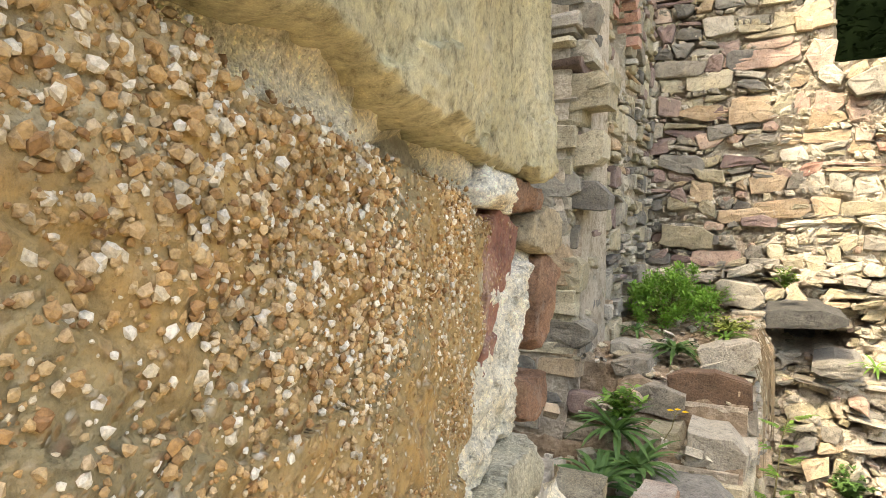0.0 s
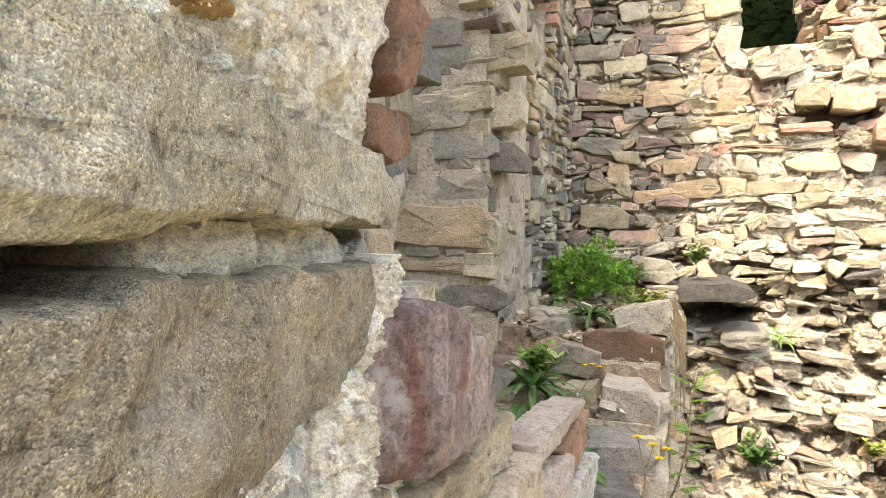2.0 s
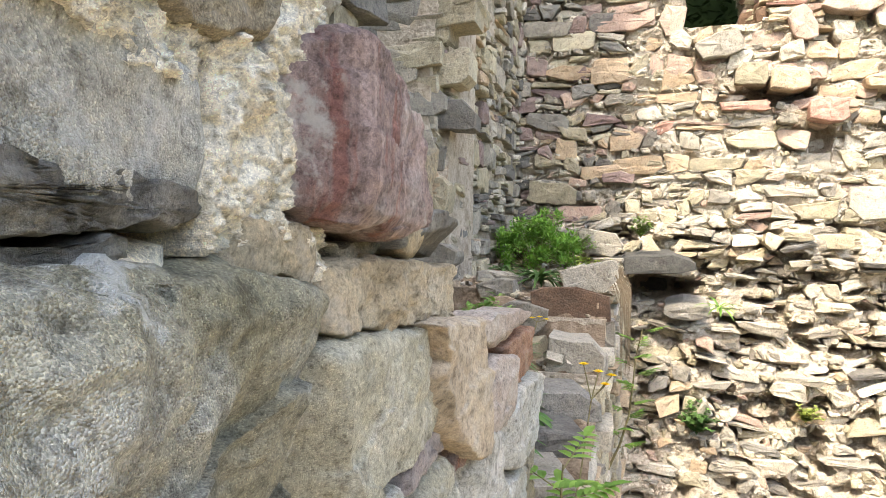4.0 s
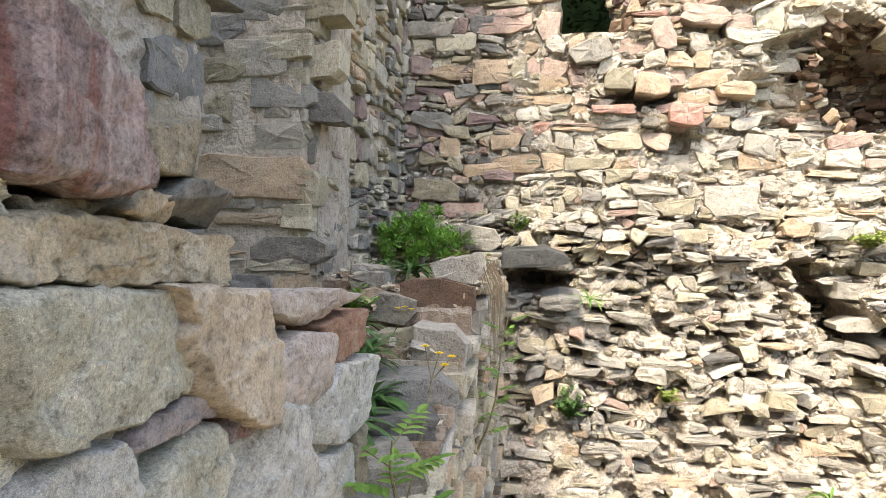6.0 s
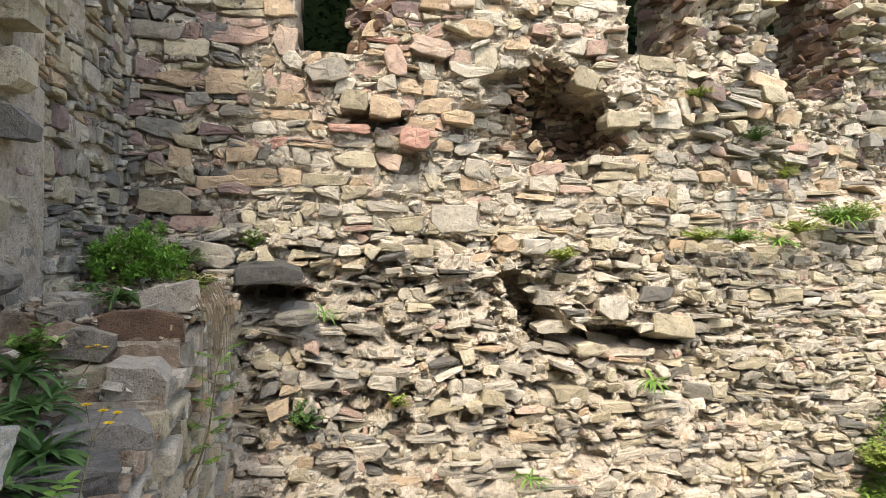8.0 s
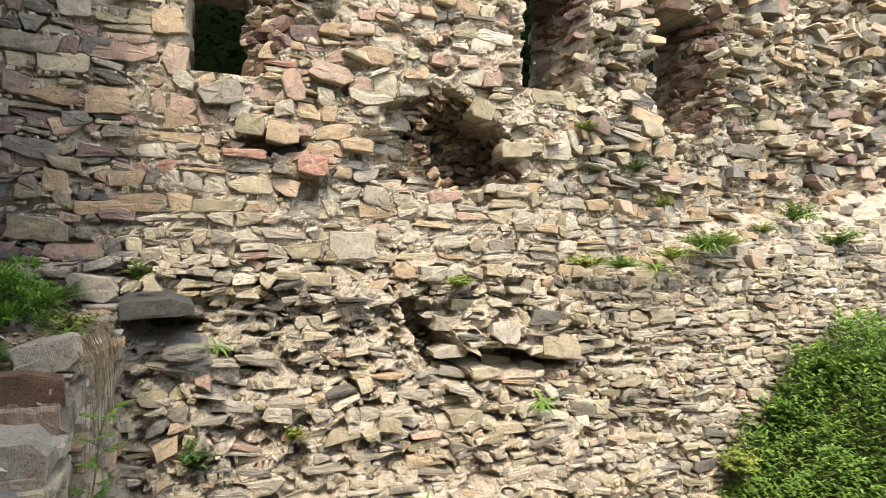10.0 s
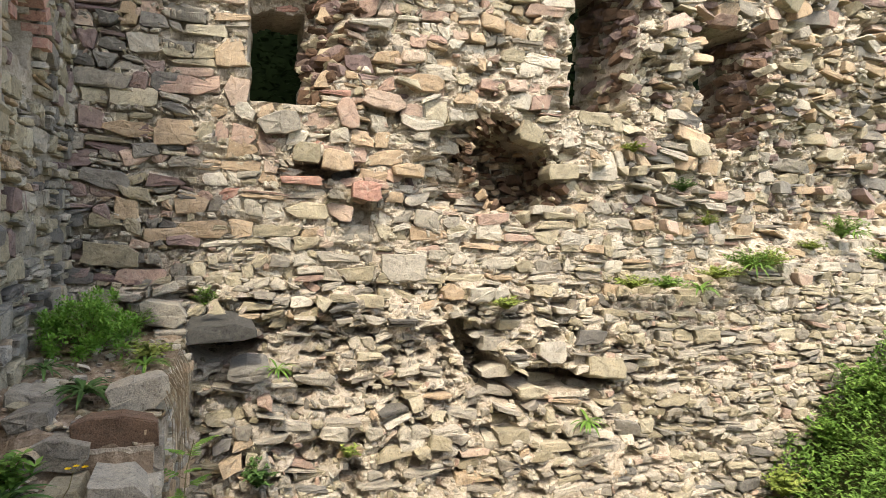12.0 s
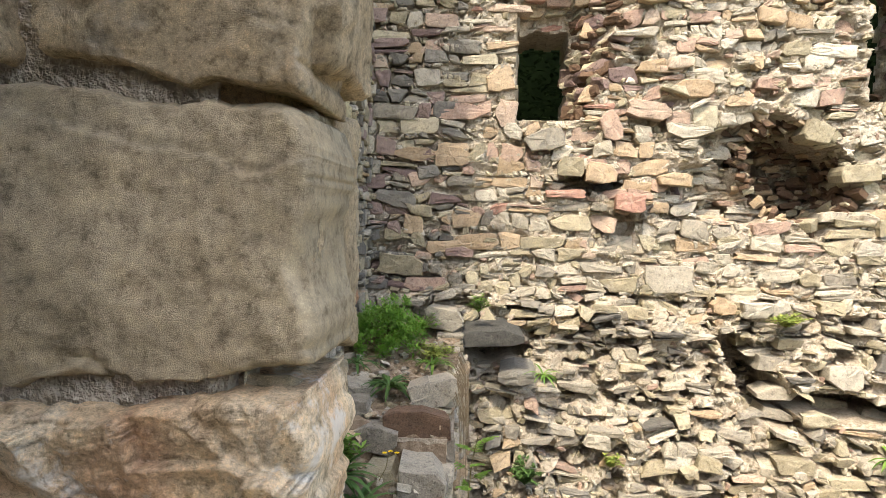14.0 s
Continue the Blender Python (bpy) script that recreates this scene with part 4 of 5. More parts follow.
# the gritstone and what lies round it
wall_stone([(0.02, 1.535), (0.23, 1.550), (0.33, 1.562), (0.398, 1.577), (0.470, 1.612), (0.478, 1.690), (0.500, 1.735), (0.459, 1.742), (0.26, 1.755), (0.18, 1.760), (0.14, 1.775), (0.02, 1.80)], 0.020, M_OCHRE, 1,
           k=420, rings=150, relief=0.004, scale=22.0, facet=0.003, fs=16.0, label="coarse ochre gritstone block", grains=16000)
wall_stone([(0.462, 1.612), (0.50, 1.628), (0.588, 1.702), (0.590, 1.728), (0.530, 1.744), (0.482, 1.738), (0.466, 1.69)], 0.019, M_REDGRIT, 2, rimw=0.006)
big_stone([(0.02, 1.774), (0.690, 1.774), (0.665, 1.985), (0.02, 1.93)], 0.030, M_SMOOTH, 3, 190, 110, 0.003, 0.0035, 10.0, label="smooth olive-grey split block", facet=0.006, fs=7.0)
wall_stone([(0.545, 1.752), (0.60, 1.745), (0.665, 1.750), (0.67, 1.772), (0.56, 1.776)], 0.018, M_RUSTY, 4, k=70, rings=14)
wall_stone([(0.634, 1.714), (0.68, 1.705), (0.735, 1.718), (0.738, 1.742), (0.69, 1.752), (0.641, 1.746)], 0.016, M_CTAN, 5, k=70, rings=14)
wall_stone([(0.645, 1.625), (0.67, 1.612), (0.704, 1.620), (0.716, 1.690), (0.69, 1.706), (0.665, 1.70)], 0.016, M_RUSTY, 6, k=70, rings=14)
wall_stone([(0.608, 1.556), (0.640, 1.548), (0.672, 1.556), (0.664, 1.584), (0.612, 1.586)], 0.020, M_RUSTY, 7, k=60, rings=12)
# lime standing out between the stones
big_stone([(0.300, 1.546), (0.610, 1.546), (0.640, 1.700), (0.520, 1.690)], 0.016, M_LIME, 60, 90, 90, 0.004, 0.006, 24.0, facet=0.0, name="mortar")
big_stone([(0.455, 1.745), (0.545, 1.738), (0.555, 1.775), (0.475, 1.780)], 0.024, M_LIME, 61, 50, 34, 0.008, 0.006, 24.0, facet=0.0, name="mortar")
big_stone([(0.575, 1.365), (0.660, 1.388), (0.665, 1.470), (0.610, 1.466)], 0.016, M_LIME, 62, 60, 90, 0.004, 0.008, 22.0, facet=0.0, name="mortar")
big_stone([(0.150, 1.536), (0.560, 1.548), (0.520, 1.590), (0.150, 1.562)], 0.008, M_LIME, 63, 160, 40, 0.004, 0.007, 24.0, facet=0.0, name="mortar")
big_stone([(0.340, 1.462), (0.565, 1.462), (0.560, 1.494), (0.340, 1.490)], 0.010, M_LIME, 64, 120, 30, 0.003, 0.008, 26.0, facet=0.0, name="mortar")
big_stone([(0.100, 1.352), (0.500, 1.350), (0.545, 1.392), (0.100, 1.398)], 0.017, M_LIME, 65, 160, 34, 0.003, 0.009, 26.0, facet=0.0, name="mortar")
big_stone([(0.505, 1.255), (0.610, 1.270), (0.615, 1.400), (0.515, 1.385)], 0.020, M_LIME, 66, 70, 90, 0.003, 0.010, 24.0, facet=0.0, name="mortar")
big_stone([(0.560, 1.238), (0.680, 1.240), (0.680, 1.282), (0.560, 1.285)], 0.014, M_LIME, 67, 70, 40, 0.003, 0.009, 24.0, facet=0.0, name="mortar")
# flat grey courses
wall_stone([(0.0, 1.478), (0.20, 1.486), (0.32, 1.484), (0.38, 1.490), (0.46, 1.490), (0.55, 1.497), (0.618, 1.490), (0.632, 1.515), (0.600, 1.548), (0.50, 1.546), (0.25, 1.538), (0.0, 1.538)], 0.038, M_SLAB, 10,
           cuts=((0.3, 1.492, 0.0, -1.0, 1.0),), k=260, rings=50, facet=0.002, label="long flat grey slab")
wall_stone([(0.08, 1.385), (0.24, 1.392), (0.31, 1.382), (0.345, 1.372), (0.421, 1.372), (0.515, 1.379), (0.575, 1.397), (0.606, 1.440), (0.595, 1.464), (0.505, 1.464), (0.34, 1.468), (0.20, 1.462), (0.08, 1.462)], 0.030, M_BLOCK, 11,
           k=240, rings=64, relief=0.006, facet=0.0, label="large grey sandstone block", edge=0.006)
wall_stone([(0.10, 1.285), (0.30, 1.290), (0.50, 1.275), (0.515, 1.295), (0.526, 1.325), (0.512, 1.356), (0.386, 1.360), (0.303, 1.367), (0.10, 1.366)], 0.016, M_PALE, 12, k=180, rings=44, facet=0.003, label="smooth blue-grey block")
wall_stone([(0.20, 1.272), (0.36, 1.270), (0.47, 1.274), (0.528, 1.286), (0.50, 1.296), (0.33, 1.298), (0.20, 1.297)], 0.018, M_CLOSE_DARK, 13, k=110, rings=16, relief=0.005, scale=30.0)
wall_stone([(0.30, 1.256), (0.43, 1.258), (0.465, 1.264), (0.44, 1.272), (0.30, 1.270)], 0.010, M_CLOSE_DARK, 14, k=70, rings=12, relief=0.005, scale=30.0)
wall_stone([(0.22, 0.98), (0.40, 0.99), (0.575, 1.04), (0.598, 1.085), (0.607, 1.116), (0.630, 1.168), (0.650, 1.222), (0.615, 1.244), (0.52, 1.257), (0.40, 1.262), (0.22, 1.268)], 0.048, M_BLUE, 15,
           cuts=((0.5, 1.195, 0.25, -0.97, 0.24), (0.5, 1.232, 0.0, 1.0, 0.6), (0.60, 1.13, 0.9, 0.3, 0.35)), k=280, rings=80, relief=0.010, scale=11.0, facet=0.018, fs=9.0, label="large blue-grey block with white lichen")
wall_stone([(0.53, 1.252), (0.60, 1.246), (0.638, 1.240), (0.655, 1.252), (0.645, 1.282), (0.55, 1.288)], 0.022, M_CTAN, 34, k=90, rings=20)
# red block and the stones under it
wall_stone([(0.602, 1.300), (0.640, 1.283), (0.70, 1.274), (0.790, 1.272), (0.815, 1.286), (0.790, 1.375), (0.755, 1.397), (0.665, 1.436), (0.615, 1.414), (0.602, 1.37)], 0.056, M_PORPHYR, 16,
           cuts=((0.668, 1.35, -1.0, 0.05, 0.75), (0.70, 1.292, -0.1, -1.0, 0.8), (0.70, 1.415, 0.3, 0.95, 0.5)), k=200, rings=56, facet=0.004, label="purple-red porphyry block")
wall_stone([(0.70, 1.254), (0.78, 1.250), (0.80, 1.262), (0.74, 1.270), (0.69, 1.266)], 0.014, M_BLOCK, 19, k=60, rings=12)
wall_stone([(0.800, 1.262), (0.84, 1.246), (0.915, 1.256), (0.905, 1.280), (0.83, 1.286)], 0.030, M_CTAN, 17, cuts=((0.85, 1.262, 0.2, -1.0, 0.7),), k=70, rings=14)
wall_stone([(0.88, 1.284), (0.90, 1.262), (1.06, 1.246), (1.035, 1.300), (0.94, 1.308)], 0.036, M_CLOSE_DARK, 18, cuts=((0.95, 1.285, 0.1, -1.0, 0.9),), k=80, rings=16)
wall_stone([(0.846, 1.308), (0.93, 1.304), (1.025, 1.314), (1.00, 1.355), (0.965, 1.380), (0.850, 1.352)], 0.030, M_BLOCK, 20, cuts=((0.95, 1.34, 0.8, -0.3, 0.5),), k=90, rings=20)
wall_stone([(0.650, 1.203), (0.70, 1.196), (0.80, 1.188), (1.055, 1.172), (1.062, 1.238), (0.85, 1.250), (0.70, 1.256), (0.64, 1.246)], 0.032, M_CTAN, 21, k=160, rings=30, relief=0.006, scale=20.0, label="tan ledge stone with yellow lichen")
wall_stone([(0.606, 1.096), (0.618, 1.076), (0.69, 1.056), (0.81, 1.050), (0.93, 1.056), (0.945, 1.075), (0.905, 1.105), (0.925, 1.130), (0.890, 1.176), (0.71, 1.193), (0.636, 1.196), (0.630, 1.168), (0.610, 1.13)], 0.042, M_GREYGREEN, 22,
           cuts=((0.672, 1.11, -0.93, -0.36, 1.5), (0.75, 1.18, 0.0, 1.0, 0.5)), k=190, rings=56, facet=0.005, fs=9.0, label="squared grey-green block")
wall_stone([(0.850, 1.183), (1.115, 1.163), (1.172, 1.043), (1.168, 0.941), (1.110, 0.957), (0.955, 1.038), (0.855, 1.115), (0.895, 1.140)], 0.062, M_BROWN, 23,
           cuts=((0.95, 1.07, -0.66, -0.75, 1.4),), k=160, rings=40, facet=0.004, label="tall leaning brown slab")
wall_stone([(1.206, 1.112), (1.386, 1.071), (1.50, 1.085), (1.700, 1.106), (1.55, 1.128), (1.196, 1.145)], 0.034, M_ROSE, 24, cuts=((1.4, 1.10, 0.0, -1.0, 0.7),), k=90, rings=20)
wall_stone([(1.217, 0.960), (1.335, 0.930), (1.470, 0.932), (1.515, 1.034), (1.400, 1.060), (1.309, 1.066), (1.210, 1.041)], 0.040, M_ROSE, 25, k=110, rings=26, bulge=0.010)
wall_stone([(1.545, 0.965), (1.70, 0.965), (1.780, 0.985), (1.79, 1.056), (1.62, 1.068), (1.44, 1.064)], 0.026, M_RUSTY, 26, k=90, rings=18)
wall_stone([(1.403, 0.835), (1.55, 0.795), (1.716, 0.800), (1.850, 0.936), (1.530, 0.972), (1.390, 0.915)], 0.048, M_PALE, 27, cuts=((1.47, 0.88, -0.9, -0.3, 0.7),), k=120, rings=28, label="squared blue-grey block")
wall_stone([(0.815, 1.018), (0.92, 1.005), (1.027, 0.999), (1.00, 1.036), (0.90, 1.044), (0.815, 1.046)], 0.034, M_PURPLE_CLOSE, 28, k=90, rings=16)
wall_stone([(0.62, 0.90), (0.75, 0.88), (0.850, 0.955), (0.812, 1.014), (0.790, 1.040), (0.700, 1.036), (0.64, 1.00)], 0.034, M_PALE, 29, k=120, rings=30, label="grey block with white lichen")
wall_stone([(0.825, 0.97), (0.84, 0.86), (1.02, 0.85), (1.040, 0.93), (1.022, 0.992), (0.92, 1.002)], 0.046, M_GREYGREEN, 35, cuts=((0.9, 0.975, 0.0, 1.0, 0.8),), k=120, rings=28)
wall_stone([(1.070, 0.74), (1.30, 0.73), (1.38, 0.79), (1.345, 0.860), (1.318, 0.940), (1.200, 0.970), (1.082, 0.938)], 0.050, M_PALE, 30, cuts=((1.17, 0.86, -0.95, 0.1, 0.6),), k=130, rings=30, facet=0.004)
wall_stone([(1.400, 0.600), (1.640, 0.600), (1.650, 0.70), (1.610, 0.785), (1.420, 0.790), (1.39, 0.70)], 0.040, M_PALE, 31, k=110, rings=24)
wall_stone([(1.060, 0.945), (1.120, 0.94), (1.165, 0.955), (1.160, 0.995), (1.070, 1.00)], 0.030, M_PORPHYR, 32, k=60, rings=12)
wall_stone([(1.660, 0.640), (1.78, 0.640), (1.77, 0.775), (1.67, 0.78)], 0.034, M_BLOCK, 33, k=70, rings=14)
# upper stones, met again at the end of the walk
big_stone([(0.15, 1.905), (0.400, 1.885), (0.385, 2.012), (0.15, 2.062)], 0.028, M_CTAN, 40, 70, 50, 0.002, 0.005, 16.0, label="broken tan stone with pink veins and lime", facet=0.006, fs=14.0)
big_stone([(0.400, 1.900), (0.425, 1.900), (0.475, 1.985), (0.385, 1.980)], 0.0, M_RUSTY, 41, 36, 40, plane=-0.08, deep=0.14, label="red-brown broken stone")
big_stone([(0.145, 2.072), (0.395, 2.026), (0.372, 2.205), (0.145, 2.178)], 0.030, M_CTAN, 42, 80, 60, 0.004, 0.004, 8.0, label="large smooth grey-tan block", facet=0.004, fs=6.0)
big_stone([(0.145, 2.190), (0.405, 2.225), (0.380, 2.40), (0.145, 2.42)], 0.040, M_CTAN, 43, 70, 50, 0.003, 0.004, 9.0)
big_stone([(0.45, 2.245), (0.640, 2.205), (0.650, 2.42), (0.45, 2.42)], 0.0, M_SMOOTH, 44, 50, 50, plane=-0.085, deep=0.16)
big_stone([(0.55, 2.005), (0.655, 2.014), (0.650, 2.122), (0.54, 2.100)], 0.0, M_BLOCK, 45, 50, 40, plane=-0.085, deep=0.16)
big_stone([(0.652, 2.010), (0.678, 2.014), (0.668, 2.080), (0.652, 2.085)], 0.0, M_RUSTY, 48, 20, 30, plane=-0.085, deep=0.16)
big_stone([(0.43, 2.165), (0.600, 2.135), (0.615, 2.165), (0.435, 2.228)], 0.01, M_BLOCK, 46, 60, 24, plane=-0.085, deep=0.16, label="tilted flat slab overhanging a dark gap")
big_stone([(0.43, 1.995), (0.55, 1.995), (0.55, 2.10), (0.42, 2.11)], 0.045, M_CTAN, 47, 36, 36)
# the block's end, facing the walk
big_stone([(-0.30, 2.034), (0.010, 2.064), (0.004, 2.180), (-0.30, 2.192)], 0.030, M_WARM, 50, 130, 70, 0.006, 0.003, 9.0, label="large smooth grey-tan block end", facet=0.003, fs=7.0, end=True)
big_stone([(-0.30, 1.93), (0.010, 1.93), (0.008, 2.054), (-0.30, 2.042)], 0.036, M_VEIN, 51, 150, 90, 0.002, 0.004, 20.0, label="broken tan stone with pink veins and lime", facet=0.014, fs=22.0, end=True)
big_stone([(-0.12, 2.196), (0.000, 2.182), (0.006, 2.300), (-0.12, 2.31)], 0.030, M_CTAN, 52, 70, 60, 0.004, 0.003, 10.0, facet=0.004, fs=10.0, end=True)
big_stone([(-0.30, 2.200), (-0.13, 2.200), (-0.13, 2.32), (-0.30, 2.32)], 0.036, M_CTAN, 53, 70, 60, 0.004, 0.003, 10.0, facet=0.004, fs=10.0, end=True)
big_stone([(-0.30, 2.176), (-0.01, 2.172), (-0.015, 2.200), (-0.30, 2.212)], 0.014, M_CTAN, 54, 120, 14, 0.002, 0.002, 20.0, end=True)
lay(LRNG, NEAR, [c for c in courses(LRNG, -2.4, 1.85, -1.2, 5.3, (0.14, 0.24), (0.2, 0.5), 0.3) if (c[1] > 2.56 and c[0] < 0.5) or c[0] < -0.32 or (c[1] < 0.5 and c[0] < near_end(c[1]) - 0.2)],
    lambda u, v: (pick(LRNG, (M_OLIVE, 3), (M_GREY, 3), (M_TAN, 1.5), (M_TAN, 1)), 0.03, 3, 0.03), wall_near, lambda u, v: abs(u) + abs(v - 2), limit=120)


# ---- single stones set in the far walls and on the stub ----
def set_stone(wall, face, u, v, w, h, d, out, mat, i, tilt=0.0, yaw=0.0, nod=0.0):
    vs, fs = rubble_stone(random.Random(7 * i + 3), [(-w / 2, -h / 2), (w / 2, -h / 2), (w / 2, h / 2), (-w / 2, h / 2)], 0.0, d, 3.0, 0.85)
    ob = new("stone", mesh_of("stone", [(x, -y, z) for x, y, z in vs], fs, [mat]))
    ob.parent, ob.matrix_basis = wall, face.seat(u, v, 1, 1, 1, out, tilt, yaw, nod)
    return ob


PLAIN = Face((0, 5.86, 0), (1, 0, 0), (0, -1, 0), lambda u, v: 0.0)
for u, v, w, h, d, out, mat, i, tilt, nod in (
        (1.40, 2.30, 0.27, 0.18, 0.30, 0.16, M_RED, 14, 4, 0), (0.18, 1.10, 0.54, 0.14, 0.50, 0.54, M_SLATE, 5, -3, 6),
        (0.40, 0.74, 0.34, 0.11, 0.40, 0.50, M_DARK, 9, 6, 10), (3.86, 0.64, 0.44, 0.22, 0.35, 0.34, M_OLIVE, 12, 4, -14),
        (3.25, 0.80, 0.30, 0.22, 0.30, 0.30, M_GREY, 15, 0, -8), (0.86, 2.62, 0.24, 0.18, 0.3, 0.09, M_OLIVE, 7, 0, 0),
        (1.14, 2.56, 0.28, 0.18, 0.3, 0.11, M_TAN, 8, 8, 0), (0.62, 2.86, 0.36, 0.20, 0.3, 0.09, M_GREY, 21, -4, 0),
        (1.80, 2.52, 0.30, 0.12, 0.3, 0.10, M_TAN, 22, 4, 0), (3.44, 2.60, 0.34, 0.16, 0.3, 0.05, M_OLIVE, 24, -8, 0),
        (3.05, 2.96, 0.24, 0.20, 0.3, 0.06, M_OLIVE, 25, 20, 0), (3.90, 2.62, 0.34, 0.18, 0.3, 0.03, M_CREAM, 26, 3, 0),
        (1.56, 3.14, 0.42, 0.16, 0.3, 0.06, M_PINK, 27, 5, 0), (1.95, 3.34, 0.36, 0.16, 0.3, 0.05, M_TAN, 28, 0, 0),
        (1.22, 3.0, 0.18, 0.28, 0.3, 0.06, M_PINK, 29, -20, 0), (2.75, 0.42, 0.28, 0.10, 0.3, 0.16, M_GREY, 30, 6, 0),
        (2.72, 0.62, 0.34, 0.12, 0.3, 0.20, M_GREY, 31, -4, 0), (2.68, 0.88, 0.26, 0.14, 0.3, 0.18, M_GREY, 32, 3, 0),
        (2.70, -0.05, 0.40, 0.13, 0.35, 0.42, M_CREAM, 33, 8, 14), (1.80, 1.60, 0.44, 0.26, 0.25, 0.02, M_GREY, 34, 0, 0),
        (-0.55, 2.72, 0.44, 0.13, 0.25, 0.025, M_TAN, 35, 0, 0), (-0.22, 2.70, 0.34, 0.18, 0.25, 0.025, M_TAN, 36, 0, 0),
        (-0.16, 3.12, 0.56, 0.16, 0.25, 0.025, M_PINK, 37, 0, 0), (0.26, 3.10, 0.20, 0.26, 0.25, 0.025, M_PINK, 38, 12, 0),
        (0.20, 3.42, 0.26, 0.24, 0.25, 0.025, M_TAN, 39, -10, 0), (-0.75, 2.30, 0.38, 0.16, 0.25, 0.025, M_DARK, 2, 0, 0),
        (-0.70, 1.68, 0.44, 0.20, 0.25, 0.04, M_OLIVE, 4, 0, 0), (-0.28, 1.86, 0.36, 0.12, 0.25, 0.025, M_TAN, 6, 0, 0)):
    set_stone(wall_back, PLAIN, u, v, w, h, d, out, mat, i, tilt, 0, nod)
for u, v, w, h, mat, i in ((-1.10, 2.00, 0.36, 0.19, M_DARK, 5), (-1.25, 1.55, 0.62, 0.24, M_TAN, 12), (-1.46, 2.32, 0.30, 0.16, M_DARK, 9), (-1.12, 2.22, 0.36, 0.13, M_OLIVE, 18),
                           (-1.42, 2.11, 0.26, 0.13, M_OLIVE, 20), (-1.28, 2.60, 0.34, 0.17, M_DARK, 24), (-1.12, 1.76, 0.28, 0.14, M_GREY, 26), (-1.06, 1.17, 0.42, 0.15, M_GREY, 28)):
    set_stone(wall_pier, PIER, u, v, w, h, 0.25, 0.035, mat, i)
STEP = Face((0, 0, 0), (1, 0, 0), (0, -1, 0), lambda u, v: 0.0)
for x, y, z, w, h, d, mat, i, tilt, yaw in (
        (-0.27, 3.36, 0.915, 0.38, 0.17, 0.17, M_RUST, 3, -2, 5), (-0.20, 3.62, 1.04, 0.30, 0.14, 0.20, M_GREY, 11, -8, 8),
        (-0.21, 3.02, 0.715, 0.26, 0.17, 0.34, M_GREY, 4, 0, 6), (-0.43, 3.06, 0.70, 0.18, 0.14, 0.3, M_OLIVE, 6, 0, 0),
        (-0.25, 2.70, 0.575, 0.36, 0.12, 0.34, M_DARK, 8, -2, 12), (-0.30, 2.40, 0.51, 0.40, 0.11, 0.34, M_DARK, 14, 2, 14),
        (-0.27, 2.08, 0.45, 0.36, 0.12, 0.36, M_GREY, 17, -2, 18), (-0.25, 1.78, 0.38, 0.38, 0.14, 0.32, M_DARK, 19, 0, 16),
        (-0.66, 3.44, 0.98, 0.20, 0.08, 0.2, M_GREY, 21, 4, 0), (-0.16, 3.36, 0.80, 0.22, 0.10, 0.2, M_GREY, 23, 0, 0),
        (-0.70, 3.72, 1.0, 0.26, 0.09, 0.25, M_GREY, 25, 4, 10), (-0.25, 5.30, 1.22, 0.36, 0.16, 0.3, M_GREY, 27, 6, 0),
        (-0.52, 3.30, 0.86, 0.30, 0.12, 0.25, M_GREY, 31, 3, 0)):
    set_stone(wall_stub, STEP, x, z + 0.035, w, h + 0.03, d, -y, mat, i, tilt, yaw)


# ---- brick arch in the return wall ----
def brick_arch():
    a, b, c, d = ARCH
    mid, rad = (a + b) / 2, (b - a) / 2 + 0.06
    me = box_mesh("brick", (-0.03, -0.032, -0.06), (0.12, 0.032, 0.06), M_RED)
    for i in range(13):
        t = math.pi * i / 12
        ob = new("brick", me)
        ob.parent = wall_side
        ob.matrix_basis = Matrix.Translation((-1.05, mid + rad * math.cos(t), d + rad * math.sin(t))) @ Euler((t - math.pi / 2, 0, 0)).to_matrix().to_4x4()


brick_arch()


# ---- plants ----
def empty_thing(name, at, label, category, group=""):
    ob = new(name)
    ob.location = at
    return tagged(ob, label, category, group)


def blade(verts, faces, root, way, length, width, droop, segs=4, fold=0.25):
    """One arching leaf from its root."""
    way = Vector(way).normalized()
    side = way.cross(Vector((0, 0, 1)))
    side = side.normalized() if side.length > 1e-3 else Vector((1, 0, 0))
    base = len(verts)
    p = Vector(root)
    for i in range(segs + 1):
        t = i / segs
        w = width * math.sin(math.pi * min(0.97, 0.12 + 0.86 * t)) * 0.5
        up = side.cross(way).normalized()
        verts += [tuple(p - side * w + up * w * fold), tuple(p), tuple(p + side * w + up * w * fold)]
        p = p + way * (length / segs)
        way = (way - Vector((0, 0, droop / segs))).normalized()
    for i in range(segs):
        a = base + 3 * i
        faces += [(a, a + 1, a + 4, a + 3), (a + 1, a + 2, a + 5, a + 4)]


def stalk(verts, faces, pts, r0, r1, k=5):
    base = len(verts)
    for i, p in enumerate(pts):
        q = Vector(pts[min(i + 1, len(pts) - 1)]) - Vector(pts[max(i - 1, 0)])
        x = q.orthogonal().normalized()
        y = q.cross(x).normalized()
        r = r0 + (r1 - r0) * i / (len(pts) - 1)
        verts += [tuple(Vector(p) + x * r * math.cos(2 * math.pi * j / k) + y * r * math.sin(2 * math.pi * j / k)) for j in range(k)]
    for i in range(len(pts) - 1):
        for j in range(k):
            a, b = base + i * k + j, base + i * k + (j + 1) % k
            faces.append((a, b, b + k, a + k))


PRNG = random.Random(21)


